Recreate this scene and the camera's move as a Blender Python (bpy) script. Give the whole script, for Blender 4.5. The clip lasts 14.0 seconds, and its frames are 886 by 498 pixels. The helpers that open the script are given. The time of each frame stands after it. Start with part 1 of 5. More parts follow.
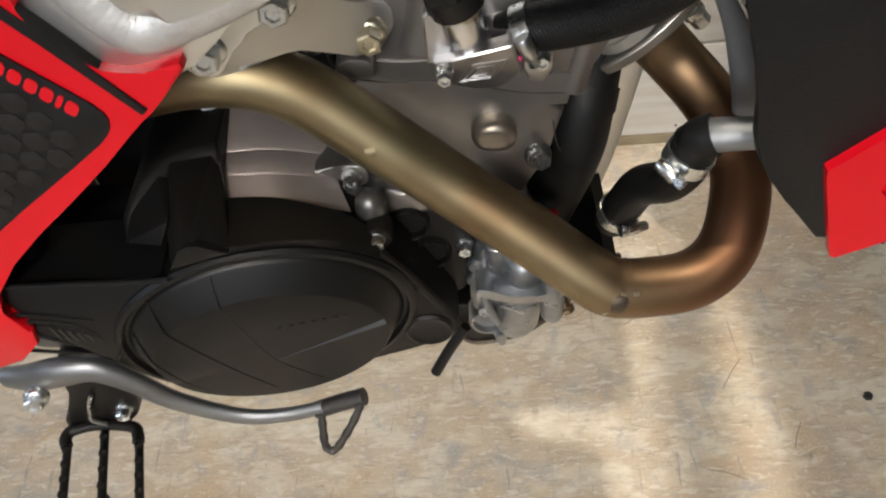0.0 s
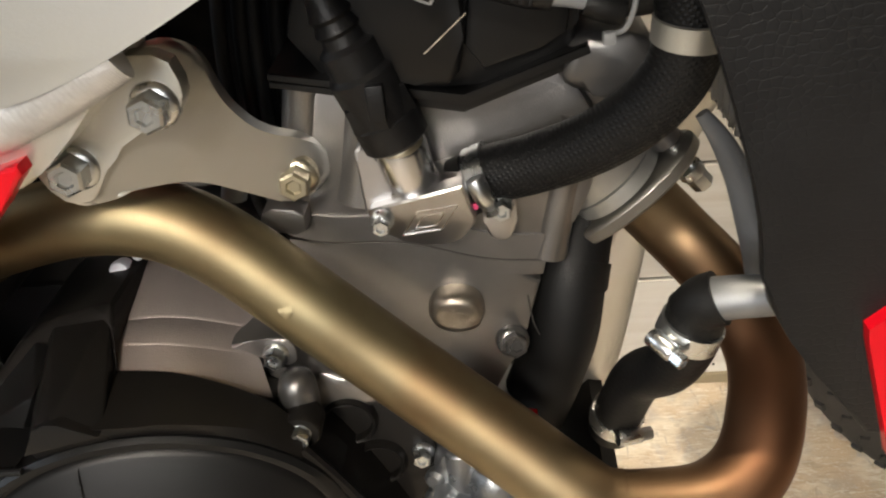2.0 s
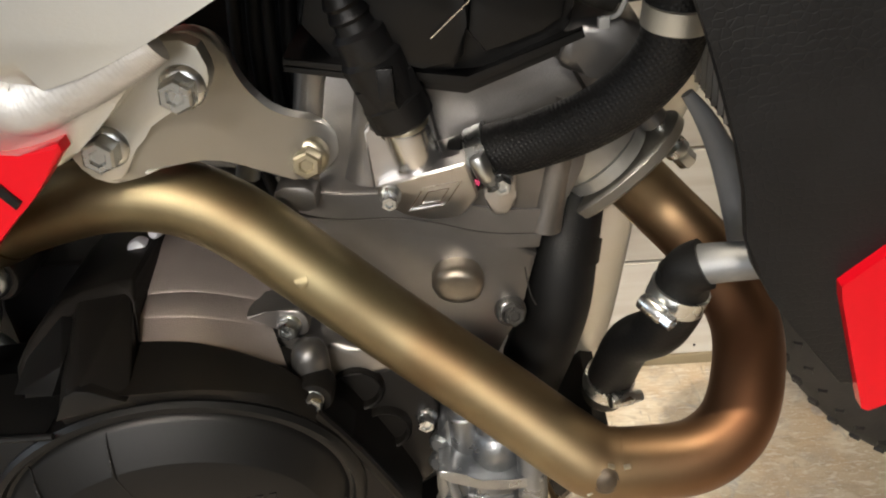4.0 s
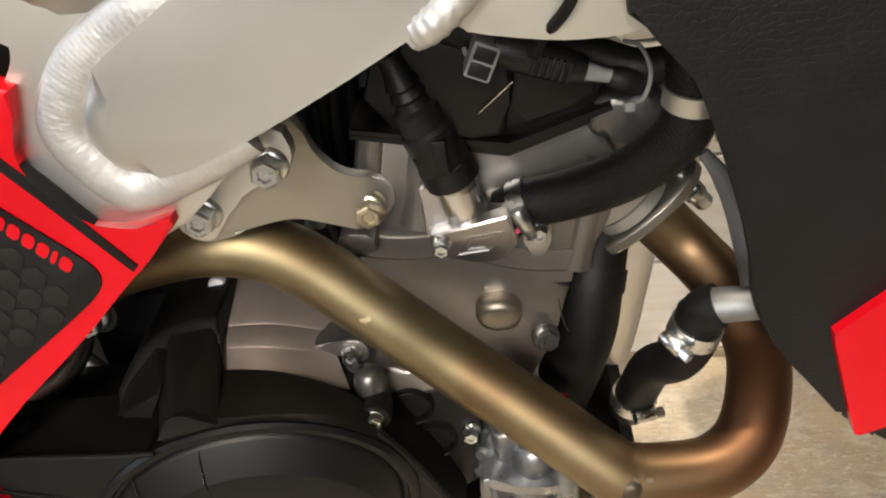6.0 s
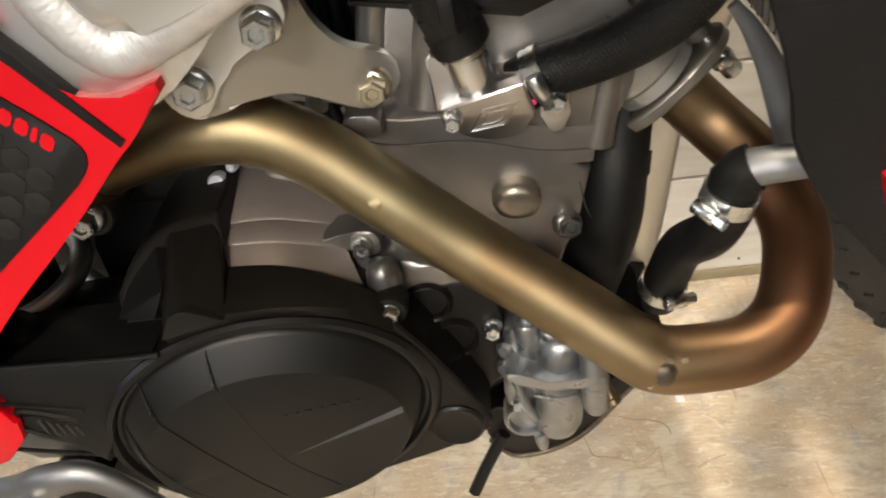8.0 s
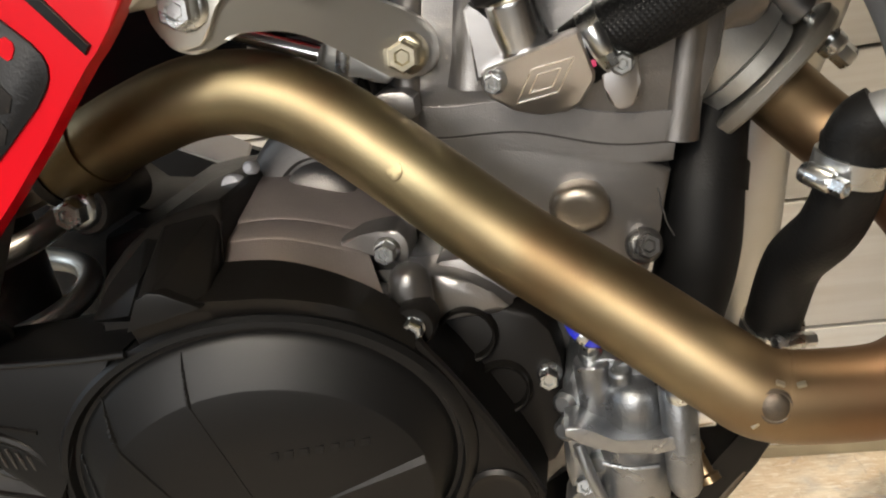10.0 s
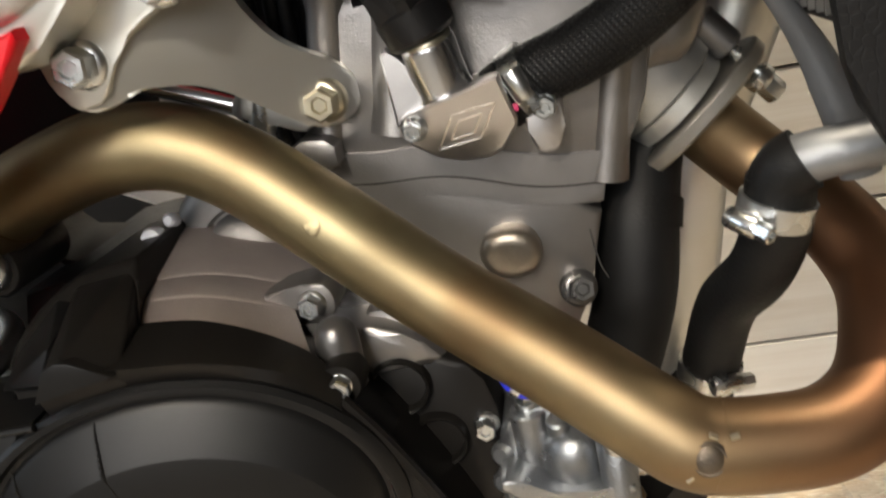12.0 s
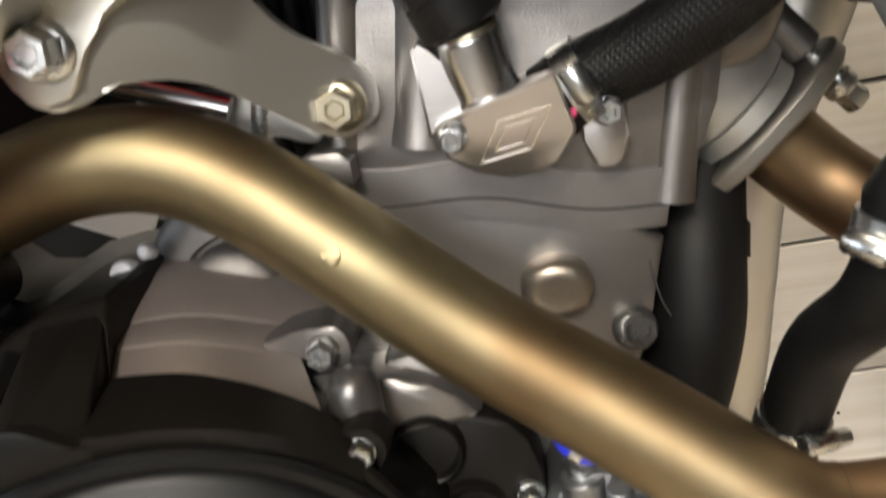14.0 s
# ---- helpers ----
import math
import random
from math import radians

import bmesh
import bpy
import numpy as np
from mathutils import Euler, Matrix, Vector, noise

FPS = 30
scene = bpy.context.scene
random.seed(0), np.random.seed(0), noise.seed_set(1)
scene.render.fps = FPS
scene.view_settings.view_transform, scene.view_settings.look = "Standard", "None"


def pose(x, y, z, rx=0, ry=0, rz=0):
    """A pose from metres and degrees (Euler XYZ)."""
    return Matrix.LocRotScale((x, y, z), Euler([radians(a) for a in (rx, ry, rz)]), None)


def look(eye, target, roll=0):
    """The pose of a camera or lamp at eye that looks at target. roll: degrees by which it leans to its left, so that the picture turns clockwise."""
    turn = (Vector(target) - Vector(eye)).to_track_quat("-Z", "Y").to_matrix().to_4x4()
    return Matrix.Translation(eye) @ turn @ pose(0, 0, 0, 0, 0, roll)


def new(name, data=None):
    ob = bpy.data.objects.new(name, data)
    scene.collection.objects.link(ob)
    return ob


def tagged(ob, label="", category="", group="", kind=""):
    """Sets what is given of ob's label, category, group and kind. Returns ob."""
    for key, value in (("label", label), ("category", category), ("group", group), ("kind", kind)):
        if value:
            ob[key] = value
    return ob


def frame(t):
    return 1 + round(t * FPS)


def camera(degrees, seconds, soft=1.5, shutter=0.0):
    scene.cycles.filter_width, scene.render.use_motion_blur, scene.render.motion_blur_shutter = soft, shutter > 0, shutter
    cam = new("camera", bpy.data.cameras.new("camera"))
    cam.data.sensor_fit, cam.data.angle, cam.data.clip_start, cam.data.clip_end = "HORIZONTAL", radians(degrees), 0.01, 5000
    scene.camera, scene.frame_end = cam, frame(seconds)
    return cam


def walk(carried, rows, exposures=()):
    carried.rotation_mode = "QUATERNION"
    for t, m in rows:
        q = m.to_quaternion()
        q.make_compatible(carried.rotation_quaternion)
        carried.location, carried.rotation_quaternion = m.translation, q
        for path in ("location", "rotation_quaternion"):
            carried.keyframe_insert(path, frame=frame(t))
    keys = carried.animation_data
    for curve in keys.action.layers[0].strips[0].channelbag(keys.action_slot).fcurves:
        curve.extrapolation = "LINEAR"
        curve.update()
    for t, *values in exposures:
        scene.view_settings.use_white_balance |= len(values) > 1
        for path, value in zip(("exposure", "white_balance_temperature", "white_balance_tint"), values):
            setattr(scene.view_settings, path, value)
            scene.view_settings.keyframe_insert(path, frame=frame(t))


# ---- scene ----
cam = camera(55.0, 14.0, soft=2.0, shutter=0.4)
PATH = [
    (0, (0.0201, -0.3244, 0.8810), (-0.0166, 0.3332, 0.1286), -6.18),
    (0.5, (0.0351, -0.3066, 0.8756), (0.0092, 0.3715, 0.1411), -6.12),
    (1, (0.0765, -0.2890, 0.8522), (0.0005, 0.4342, 0.1659), -7.97),
    (1.5, (0.0798, -0.2832, 0.8270), (-0.0004, 0.5150, 0.2300), -6.34),
    (2, (0.0641, -0.2832, 0.7826), (-0.0132, 0.5725, 0.2710), -6.04),
    (2.5, (0.0492, -0.2903, 0.7816), (0.0032, 0.5690, 0.2722), -5.42),
    (4.8, (0.0555, -0.3283, 0.8064), (-0.0007, 0.5214, 0.2822), -6.05),
    (5, (0.0542, -0.3357, 0.8169), (0.0063, 0.5165, 0.2960), -6.47),
    (5.5, (0.0372, -0.3507, 0.8424), (-0.0182, 0.4985, 0.3172), -4.82),
    (6, (0.0479, -0.3396, 0.8470), (-0.0346, 0.4980, 0.3069), -7.29),
    (6.5, (0.0485, -0.3440, 0.8428), (-0.0391, 0.4808, 0.2841), -7.71),
    (7, (0.0463, -0.3603, 0.8099), (-0.0286, 0.4487, 0.2269), -8.34),
    (7.5, (0.0473, -0.3629, 0.8180), (-0.0260, 0.4428, 0.2303), -9.72),
    (8, (0.0413, -0.3373, 0.7986), (-0.0611, 0.4712, 0.2191), -10.69),
    (8.2, (0.0328, -0.3347, 0.7936), (-0.0779, 0.4889, 0.2374), -10.34),
    (10.3, (0.0541, -0.3090, 0.6574), (-0.1548, 0.6133, 0.3322), -11.07),
    (10.5, (0.0506, -0.3086, 0.6577), (-0.1550, 0.6139, 0.3308), -10.75),
    (11, (0.0373, -0.3102, 0.6593), (-0.1628, 0.6147, 0.3360), -10.13),
    (11.5, (0.0534, -0.3042, 0.6882), (-0.1384, 0.6225, 0.3649), -11.42),
    (12, (0.0704, -0.2921, 0.6712), (-0.0969, 0.6387, 0.3463), -12.25),
    (12.5, (0.0651, -0.2933, 0.6309), (-0.0668, 0.6404, 0.2978), -10.55),
    (13, (0.0452, -0.2920, 0.6187), (-0.0775, 0.6396, 0.2767), -9.48),
    (13.5, (0.0297, -0.2643, 0.6266), (-0.0950, 0.6695, 0.2914), -10.28),
    (14, (0.0323, -0.2392, 0.6551), (-0.0785, 0.7114, 0.3652), -11.46),
]
walk(cam, [(t, look(eye, target, roll)) for t, eye, target, roll in PATH],
     ((0.0, -0.26, 5950, 10), (0.5, -0.18, 5700, 10), (1.0, -0.06, 5900, 10), (2.0, 0.08, 6450, 10), (5.0, 0.02, 6450, 10), (8.0, 0.02, 6550, 10), (10.5, 0.05, 6400, 10), (12.0, 0.12, 6400, 10), (14.0, 0.19, 6350, 10)))

# ---- world and lamps ----
world = bpy.data.worlds.new("world")
scene.world = world
world.use_nodes = True
world.node_tree.nodes["Background"].inputs[0].default_value = (0.02, 0.02, 0.022, 1)
world.node_tree.nodes["Background"].inputs[1].default_value = 0.3


def area_lamp(name, at, target, size, power, colour, spread=180):
    data = bpy.data.lights.new(name, "AREA")
    data.shape, data.size, data.size_y = "RECTANGLE", size[0], size[1]
    data.energy, data.color, data.spread = power, colour, radians(spread)
    ob = new(name, data)
    ob.matrix_world = look(at, target)
    return ob


area_lamp("open_door_daylight", (-0.7, -3.1, 1.45), (0.0, 0.1, 0.5), (2.4, 1.1), 18, (1.0, 0.97, 0.93), 100)
area_lamp("ceiling_bulb_light", (0.6, -0.1, 2.36), (0.48, 0.25, 0), (0.05, 0.05), 11, (1.0, 0.85, 0.64), 100)
# added fill without a known source, brightens the floor under the engine
area_lamp("unseen_fill_light", (-0.3, -2.5, 2.34), (-0.05, 0.2, 0.0), (0.4, 0.4), 6.4, (1.0, 0.9, 0.75), 36)
area_lamp("window_daylight", (-2.88, -0.55, 1.55), (-0.1, 0.05, 0.5), (1.6, 1.1), 31, (0.8, 0.9, 1.0))


# ---- materials ----
def material(name, colour, rough=0.5, metal=0.0, tint=None, scale=40.0, amount=0.5, bump=0.0, bump_scale=300.0,
             coat=0.0, stretch=(1, 1, 1), rough_var=0.1, spec=0.5):
    m = bpy.data.materials.new(name)
    m.use_nodes = True
    nt = m.node_tree
    b = nt.nodes["Principled BSDF"]
    b.inputs["Metallic"].default_value = metal
    b.inputs["Coat Weight"].default_value = coat
    b.inputs["Specular IOR Level"].default_value = spec
    co = nt.nodes.new("ShaderNodeTexCoord")
    mp = nt.nodes.new("ShaderNodeMapping")
    mp.inputs["Scale"].default_value = stretch
    nt.links.new(co.outputs["Object"], mp.inputs["Vector"])
    n1 = nt.nodes.new("ShaderNodeTexNoise")
    n1.inputs["Scale"].default_value, n1.inputs["Detail"].default_value = scale, 6
    nt.links.new(mp.outputs["Vector"], n1.inputs["Vector"])
    mix = nt.nodes.new("ShaderNodeMix")
    mix.data_type = "RGBA"
    t = tint or tuple(c * 0.7 for c in colour)
    mix.inputs["A"].default_value, mix.inputs["B"].default_value = (*colour, 1), (*t, 1)
    ramp = nt.nodes.new("ShaderNodeMapRange")
    ramp.inputs["From Min"].default_value, ramp.inputs["From Max"].default_value = 0.35, 0.7
    ramp.inputs["To Max"].default_value = amount
    nt.links.new(n1.outputs["Fac"], ramp.inputs["Value"])
    nt.links.new(ramp.outputs["Result"], mix.inputs["Factor"])
    nt.links.new(mix.outputs["Result"], b.inputs["Base Color"])
    n2 = nt.nodes.new("ShaderNodeTexNoise")
    n2.inputs["Scale"].default_value, n2.inputs["Detail"].default_value = bump_scale, 4
    nt.links.new(mp.outputs["Vector"], n2.inputs["Vector"])
    rr = nt.nodes.new("ShaderNodeMapRange")
    rr.inputs["To Min"].default_value, rr.inputs["To Max"].default_value = max(0.02, rough - rough_var), rough + rough_var
    nt.links.new(n1.outputs["Fac"], rr.inputs["Value"])
    nt.links.new(rr.outputs["Result"], b.inputs["Roughness"])
    if bump:
        bp = nt.nodes.new("ShaderNodeBump")
        bp.inputs["Strength"].default_value, bp.inputs["Distance"].default_value = bump, 0.001
        nt.links.new(n2.outputs["Fac"], bp.inputs["Height"])
        nt.links.new(bp.outputs["Normal"], b.inputs["Normal"])
    return m


def heat_and_reflection_pipe():
    """Titanium header: straw gold towards the back, brown and orange in the front bends, from heat tint and painted
    reflections.
    """
    m = material("heat_and_reflection_pipe", (0.3, 0.255, 0.152), 0.48, 1.0, (0.18, 0.12, 0.062), 16, 0.9, 0.05, 900, rough_var=0.1)
    nt = m.node_tree
    b = nt.nodes["Principled BSDF"]
    old = b.inputs["Base Color"].links[0].from_socket
    co = nt.nodes.new("ShaderNodeTexCoord")
    sep = nt.nodes.new("ShaderNodeSeparateXYZ")
    nz = nt.nodes.new("ShaderNodeTexNoise")
    nz.inputs["Scale"].default_value = 14
    add = nt.nodes.new("ShaderNodeMath")
    add.operation = "MULTIPLY_ADD"
    add.inputs[1].default_value = 0.05
    mr = nt.nodes.new("ShaderNodeMapRange")
    mr.inputs["From Min"].default_value, mr.inputs["From Max"].default_value = 0.06, 0.2
    mr.inputs["To Max"].default_value = 0.9
    mix = nt.nodes.new("ShaderNodeMix")
    mix.data_type = "RGBA"
    # bend colour holds heat tint and also the orange reflections painted in
    mix.inputs["B"].default_value = (0.2, 0.092, 0.05, 1)
    nt.links.new(co.outputs["Object"], sep.inputs[0])
    nt.links.new(co.outputs["Object"], nz.inputs["Vector"])
    nt.links.new(nz.outputs["Fac"], add.inputs[0])
    nt.links.new(sep.outputs["X"], add.inputs[2])
    nt.links.new(add.outputs[0], mr.inputs["Value"])
    low = nt.nodes.new("ShaderNodeMapRange")
    low.inputs["From Min"].default_value, low.inputs["From Max"].default_value = 0.52, 0.585
    low.inputs["To Min"].default_value, low.inputs["To Max"].default_value = 1.0, 0.25
    both = nt.nodes.new("ShaderNodeMath")
    both.operation = "MULTIPLY"
    nt.links.new(sep.outputs["Z"], low.inputs["Value"])
    nt.links.new(mr.outputs["Result"], both.inputs[0])
    nt.links.new(low.outputs["Result"], both.inputs[1])
    nt.links.new(both.outputs[0], mix.inputs["Factor"])
    nt.links.new(old, mix.inputs["A"])
    nt.links.new(mix.outputs["Result"], b.inputs["Base Color"])
    return m


def ribbed(name, colour, freq, rough=0.55, depth=0.6):
    """Rubber hose with woven diagonal ribs."""
    m = material(name, colour, rough, 0.0, tuple(c * 1.8 for c in colour), 60, 0.5, 0.0, spec=0.22)
    nt = m.node_tree
    co = nt.nodes.new("ShaderNodeTexCoord")
    waves = []
    for turn in (35, -55):
        mp = nt.nodes.new("ShaderNodeMapping")
        mp.inputs["Rotation"].default_value = (0, radians(turn), 0)
        w = nt.nodes.new("ShaderNodeTexWave")
        w.inputs["Scale"].default_value = freq
        nt.links.new(co.outputs["Object"], mp.inputs["Vector"])
        nt.links.new(mp.outputs["Vector"], w.inputs["Vector"])
        waves.append(w)
    mu = nt.nodes.new("ShaderNodeMath")
    mu.operation = "MULTIPLY"
    nt.links.new(waves[0].outputs["Fac"], mu.inputs[0])
    nt.links.new(waves[1].outputs["Fac"], mu.inputs[1])
    bp = nt.nodes.new("ShaderNodeBump")
    bp.inputs["Strength"].default_value, bp.inputs["Distance"].default_value = depth, 0.0012
    nt.links.new(mu.outputs[0], bp.inputs["Height"])
    nt.links.new(bp.outputs["Normal"], nt.nodes["Principled BSDF"].inputs["Normal"])
    return m


def shroud_plastic():
    """Black plastic with a moulded grain of small cells."""
    m = material("textured_black_plastic", (0.009, 0.009, 0.0095), 0.48, 0.0, (0.013, 0.013, 0.0135), 60, 0.5, 0.0, spec=0.2)
    nt = m.node_tree
    co = nt.nodes.new("ShaderNodeTexCoord")
    vo = nt.nodes.new("ShaderNodeTexVoronoi")
    vo.feature = "DISTANCE_TO_EDGE"
    vo.inputs["Scale"].default_value, vo.inputs["Randomness"].default_value = 300, 0.7
    mr = nt.nodes.new("ShaderNodeMapRange")
    mr.inputs["From Max"].default_value = 0.12
    bp = nt.nodes.new("ShaderNodeBump")
    bp.inputs["Strength"].default_value, bp.inputs["Distance"].default_value = 0.25, 0.0004
    nt.links.new(co.outputs["Object"], vo.inputs["Vector"])
    nt.links.new(vo.outputs["Distance"], mr.inputs["Value"])
    nt.links.new(mr.outputs["Result"], bp.inputs["Height"])
    nt.links.new(bp.outputs["Normal"], nt.nodes["Principled BSDF"].inputs["Normal"])
    return m


PIPE = heat_and_reflection_pipe()
CAST = material("cast_aluminium", (0.31, 0.298, 0.29), 0.33, 0.88, (0.19, 0.18, 0.175), 24, 0.7, 0.2, 1400)
CAST_DARK = material("engine_paint_grey", (0.17, 0.166, 0.163), 0.29, 0.8, (0.11, 0.106, 0.104), 24, 0.7, 0.15, 1400, rough_var=0.08)
CASE_ALU = material("brownish_cast_case", (0.44, 0.39, 0.37), 0.47, 0.85, (0.32, 0.285, 0.275), 22, 0.7, 0.2, 1400)
BOSS = material("rubbed_cast_boss", (0.4, 0.36, 0.3), 0.34, 0.9, (0.28, 0.24, 0.2), 60, 0.7, 0.2, 700)
PUMP_ALU = material("die_cast_pump_aluminium", (0.32, 0.33, 0.345), 0.3, 0.9, (0.2, 0.21, 0.22), 55, 0.7, 0.35, 800)
# broad yellowish tint stands in for reflected colour on the frame spar
SATIN = material("satin_frame_aluminium", (0.72, 0.725, 0.735), 0.38, 0.92, (0.64, 0.615, 0.52), 6, 0.9, 0.06, 600, stretch=(1, 1, 2), rough_var=0.16)
PEDAL_ALU = material("forged_grey_aluminium", (0.27, 0.275, 0.285), 0.44, 0.92, (0.19, 0.195, 0.2), 40, 0.6, 0.15, 700)
OUTLET_ALU = material("bare_cast_outlet", (0.28, 0.29, 0.305), 0.5, 0.8, (0.22, 0.23, 0.24), 40, 0.6, 0.2, 700)
PORT_ALU = material("machined_port_aluminium", (0.68, 0.68, 0.65), 0.42, 0.9, (0.54, 0.54, 0.51), 30, 0.6, 0.1, 700)
WELD = material("weld_bead_aluminium", (0.66, 0.66, 0.66), 0.56, 0.88, (0.5, 0.495, 0.49), 70, 0.7, 0.5, 240)
MACHINED = material("machined_aluminium", (0.56, 0.55, 0.55), 0.34, 1.0, (0.46, 0.45, 0.45), 8, 0.5, 0.1, 500, stretch=(1, 1, 9))
FLANGE = material("scorched_flange_steel", (0.4, 0.39, 0.36), 0.4, 0.95, (0.27, 0.25, 0.21), 50, 0.6, 0.15, 600)
DOME = material("dull_cast_aluminium", (0.2, 0.19, 0.18), 0.52, 0.8, (0.14, 0.13, 0.125), 40, 0.6, 0.25, 900)
SCORCH_SHEEN = material("scorched_boss_and_edge_sheen", (0.095, 0.078, 0.062), 0.45, 0.85, (0.17, 0.135, 0.095), 160, 0.6, 0.3, 700)
ZINC = material("zinc_plated_steel", (0.68, 0.7, 0.71), 0.28, 1.0, (0.5, 0.52, 0.52), 90, 0.5, 0.1, 900)
YELLOW_ZINC = material("yellow_zinc_steel", (0.64, 0.59, 0.45), 0.32, 1.0, (0.5, 0.47, 0.38), 90, 0.6, 0.1, 900)
PALE_GOLD = material("rubbed_titanium", (0.5, 0.45, 0.34), 0.5, 0.9, (0.42, 0.37, 0.27), 90, 0.5, 0.1, 900)
CHROME = material("bright_plated_steel", (0.8, 0.81, 0.83), 0.24, 1.0, (0.68, 0.69, 0.71), 40, 0.4)
DARK_STEEL = material("blackened_steel", (0.045, 0.042, 0.04), 0.42, 0.5, (0.09, 0.08, 0.07), 70, 0.5, 0.2, 500)
BLACK = material("satin_black_engine_paint", (0.0075, 0.0068, 0.0062), 0.36, 0.0, (0.0085, 0.0076, 0.007), 25, 0.5, 0.08, 1800, rough_var=0.05, spec=0.2)
BLACK_MAG = material("black_magnesium_cover", (0.0042, 0.0042, 0.0044), 0.4, 0.0, (0.0055, 0.0055, 0.0055), 35, 0.5, 0.08, 1600, rough_var=0.05, spec=0.27)
PLASTIC = material("black_moulded_plastic", (0.005, 0.005, 0.0055), 0.4, 0.0, (0.008, 0.008, 0.009), 50, 0.5, 0.2, 900, spec=0.3)
SHROUD = shroud_plastic()
RED = material("glossy_red_plastic", (0.64, 0.003, 0.012), 0.3, 0.0, (0.54, 0.002, 0.009), 9, 0.5, 0.04, 300, rough_var=0.05, spec=0.35)
RUBBER = material("black_rubber", (0.0045, 0.0045, 0.0045), 0.5, 0.0, (0.009, 0.0085, 0.008), 40, 0.6, 0.3, 700, spec=0.22)
HOSE = ribbed("ribbed_rubber_hose", (0.005, 0.005, 0.0052), 150, 0.48, 0.28)
FINE_HOSE = ribbed("finely_ribbed_hose", (0.005, 0.005, 0.0052), 330, 0.5, 0.2)
TYRE = material("dusty_tyre_rubber", (0.012, 0.011, 0.01), 0.75, 0.0, (0.035, 0.03, 0.025), 20, 0.6, 0.5, 250)
HEX_RUBBER = material("matt_charcoal_rubber", (0.016, 0.0145, 0.014), 0.6, 0.0, (0.011, 0.01, 0.01), 60, 0.6, 0.3, 700, spec=0.2)
BLUE = material("blue_hose_plastic", (0.02, 0.03, 0.55), 0.35, 0.0, None, 30, 0.4)
PINK = material("magenta_paint_mark", (0.6, 0.05, 0.16), 0.5, 0.0)
WHITE = material("white_plastic", (0.75, 0.77, 0.82), 0.4, 0.0, (0.68, 0.7, 0.74), 20, 0.4)
GREY = material("grey_plastic", (0.2, 0.205, 0.21), 0.45, 0.0, (0.12, 0.12, 0.125), 40, 0.5, 0.2, 600)
ENGRAVED = material("bright_engraving", (0.9, 0.9, 0.9), 0.25, 1.0)
BRASS = material("brass_fitting", (0.36, 0.27, 0.16), 0.3, 1.0, (0.4, 0.28, 0.16), 60, 0.5)


def floor_material():
    m = material("worn_plywood_floor", (0.6, 0.51, 0.378), 0.55, 0.0, (0.444, 0.354, 0.252), 5, 0.7, 0.25, 160, stretch=(0.6, 1.6, 1))
    nt = m.node_tree
    b = nt.nodes["Principled BSDF"]
    old = b.inputs["Base Color"].links[0].from_socket
    co = nt.nodes.new("ShaderNodeTexCoord")
    last = old
    for scale, stretch, colour, low, high, amount in (
            (18, (0.8, 1.3, 1), (0.696, 0.636, 0.516), 0.47, 0.6, 0.85), (45, (0.7, 1.6, 1), (0.288, 0.222, 0.15), 0.55, 0.72, 0.55),
            (13, (0.9, 1.1, 1), (0.324, 0.312, 0.3), 0.55, 0.67, 0.55), (4, (1, 1, 1), (0.408, 0.324, 0.24), 0.5, 0.75, 0.6),
            (150, (0.35, 2.0, 1), (0.336, 0.264, 0.186), 0.52, 0.7, 0.4), (10, (1, 1.2, 1), (0.54, 0.384, 0.222), 0.5, 0.68, 0.5),
            (26, (1.2, 0.9, 1), (0.372, 0.36, 0.36), 0.58, 0.69, 0.6), (90, (0.6, 1.8, 1), (0.744, 0.708, 0.624), 0.56, 0.66, 0.6), (320, (1, 1, 1), (0.72, 0.672, 0.576), 0.56, 0.7, 0.5),
            (30, (3.0, 0.5, 1), (0.22, 0.195, 0.175), 0.64, 0.74, 0.6)):
        mp = nt.nodes.new("ShaderNodeMapping")
        mp.inputs["Scale"].default_value = stretch
        mp.inputs["Location"].default_value = (scale, scale * 0.3, 0)
        nz = nt.nodes.new("ShaderNodeTexNoise")
        nz.inputs["Scale"].default_value, nz.inputs["Detail"].default_value = scale, 5
        nz.inputs["Distortion"].default_value = 0.8
        mr = nt.nodes.new("ShaderNodeMapRange")
        mr.inputs["From Min"].default_value, mr.inputs["From Max"].default_value = low, high
        mr.inputs["To Max"].default_value = amount
        mix = nt.nodes.new("ShaderNodeMix")
        mix.data_type = "RGBA"
        mix.inputs["B"].default_value = (*colour, 1)
        nt.links.new(co.outputs["Object"], mp.inputs["Vector"])
        nt.links.new(mp.outputs["Vector"], nz.inputs["Vector"])
        nt.links.new(nz.outputs["Fac"], mr.inputs["Value"])
        nt.links.new(mr.outputs["Result"], mix.inputs["Factor"])
        nt.links.new(last, mix.inputs["A"])
        last = mix.outputs["Result"]
    nt.links.new(last, b.inputs["Base Color"])
    return m


FLOOR = floor_material()
BOARD = material("whitewashed_board", (0.7, 0.675, 0.62), 0.6, 0.0, (0.55, 0.5, 0.425), 14, 0.6, 0.5, 60, stretch=(0.35, 2, 6))
WALL = material("bare_timber_wall", (0.2, 0.16, 0.12), 0.7, 0.0, (0.13, 0.1, 0.075), 3, 0.6, 0.3, 90)
TRIM = material("brown_base_strip", (0.3, 0.25, 0.16), 0.7, 0.0, (0.2, 0.16, 0.1), 20, 0.6, 0.3, 90)
KNOT = material("dark_wood_crack", (0.3, 0.21, 0.13), 0.8, 0.0)
CEILING = material("painted_ceiling", (0.6, 0.575, 0.54), 0.8, 0.0, (0.5, 0.475, 0.445), 3, 0.4, 0.2, 90)


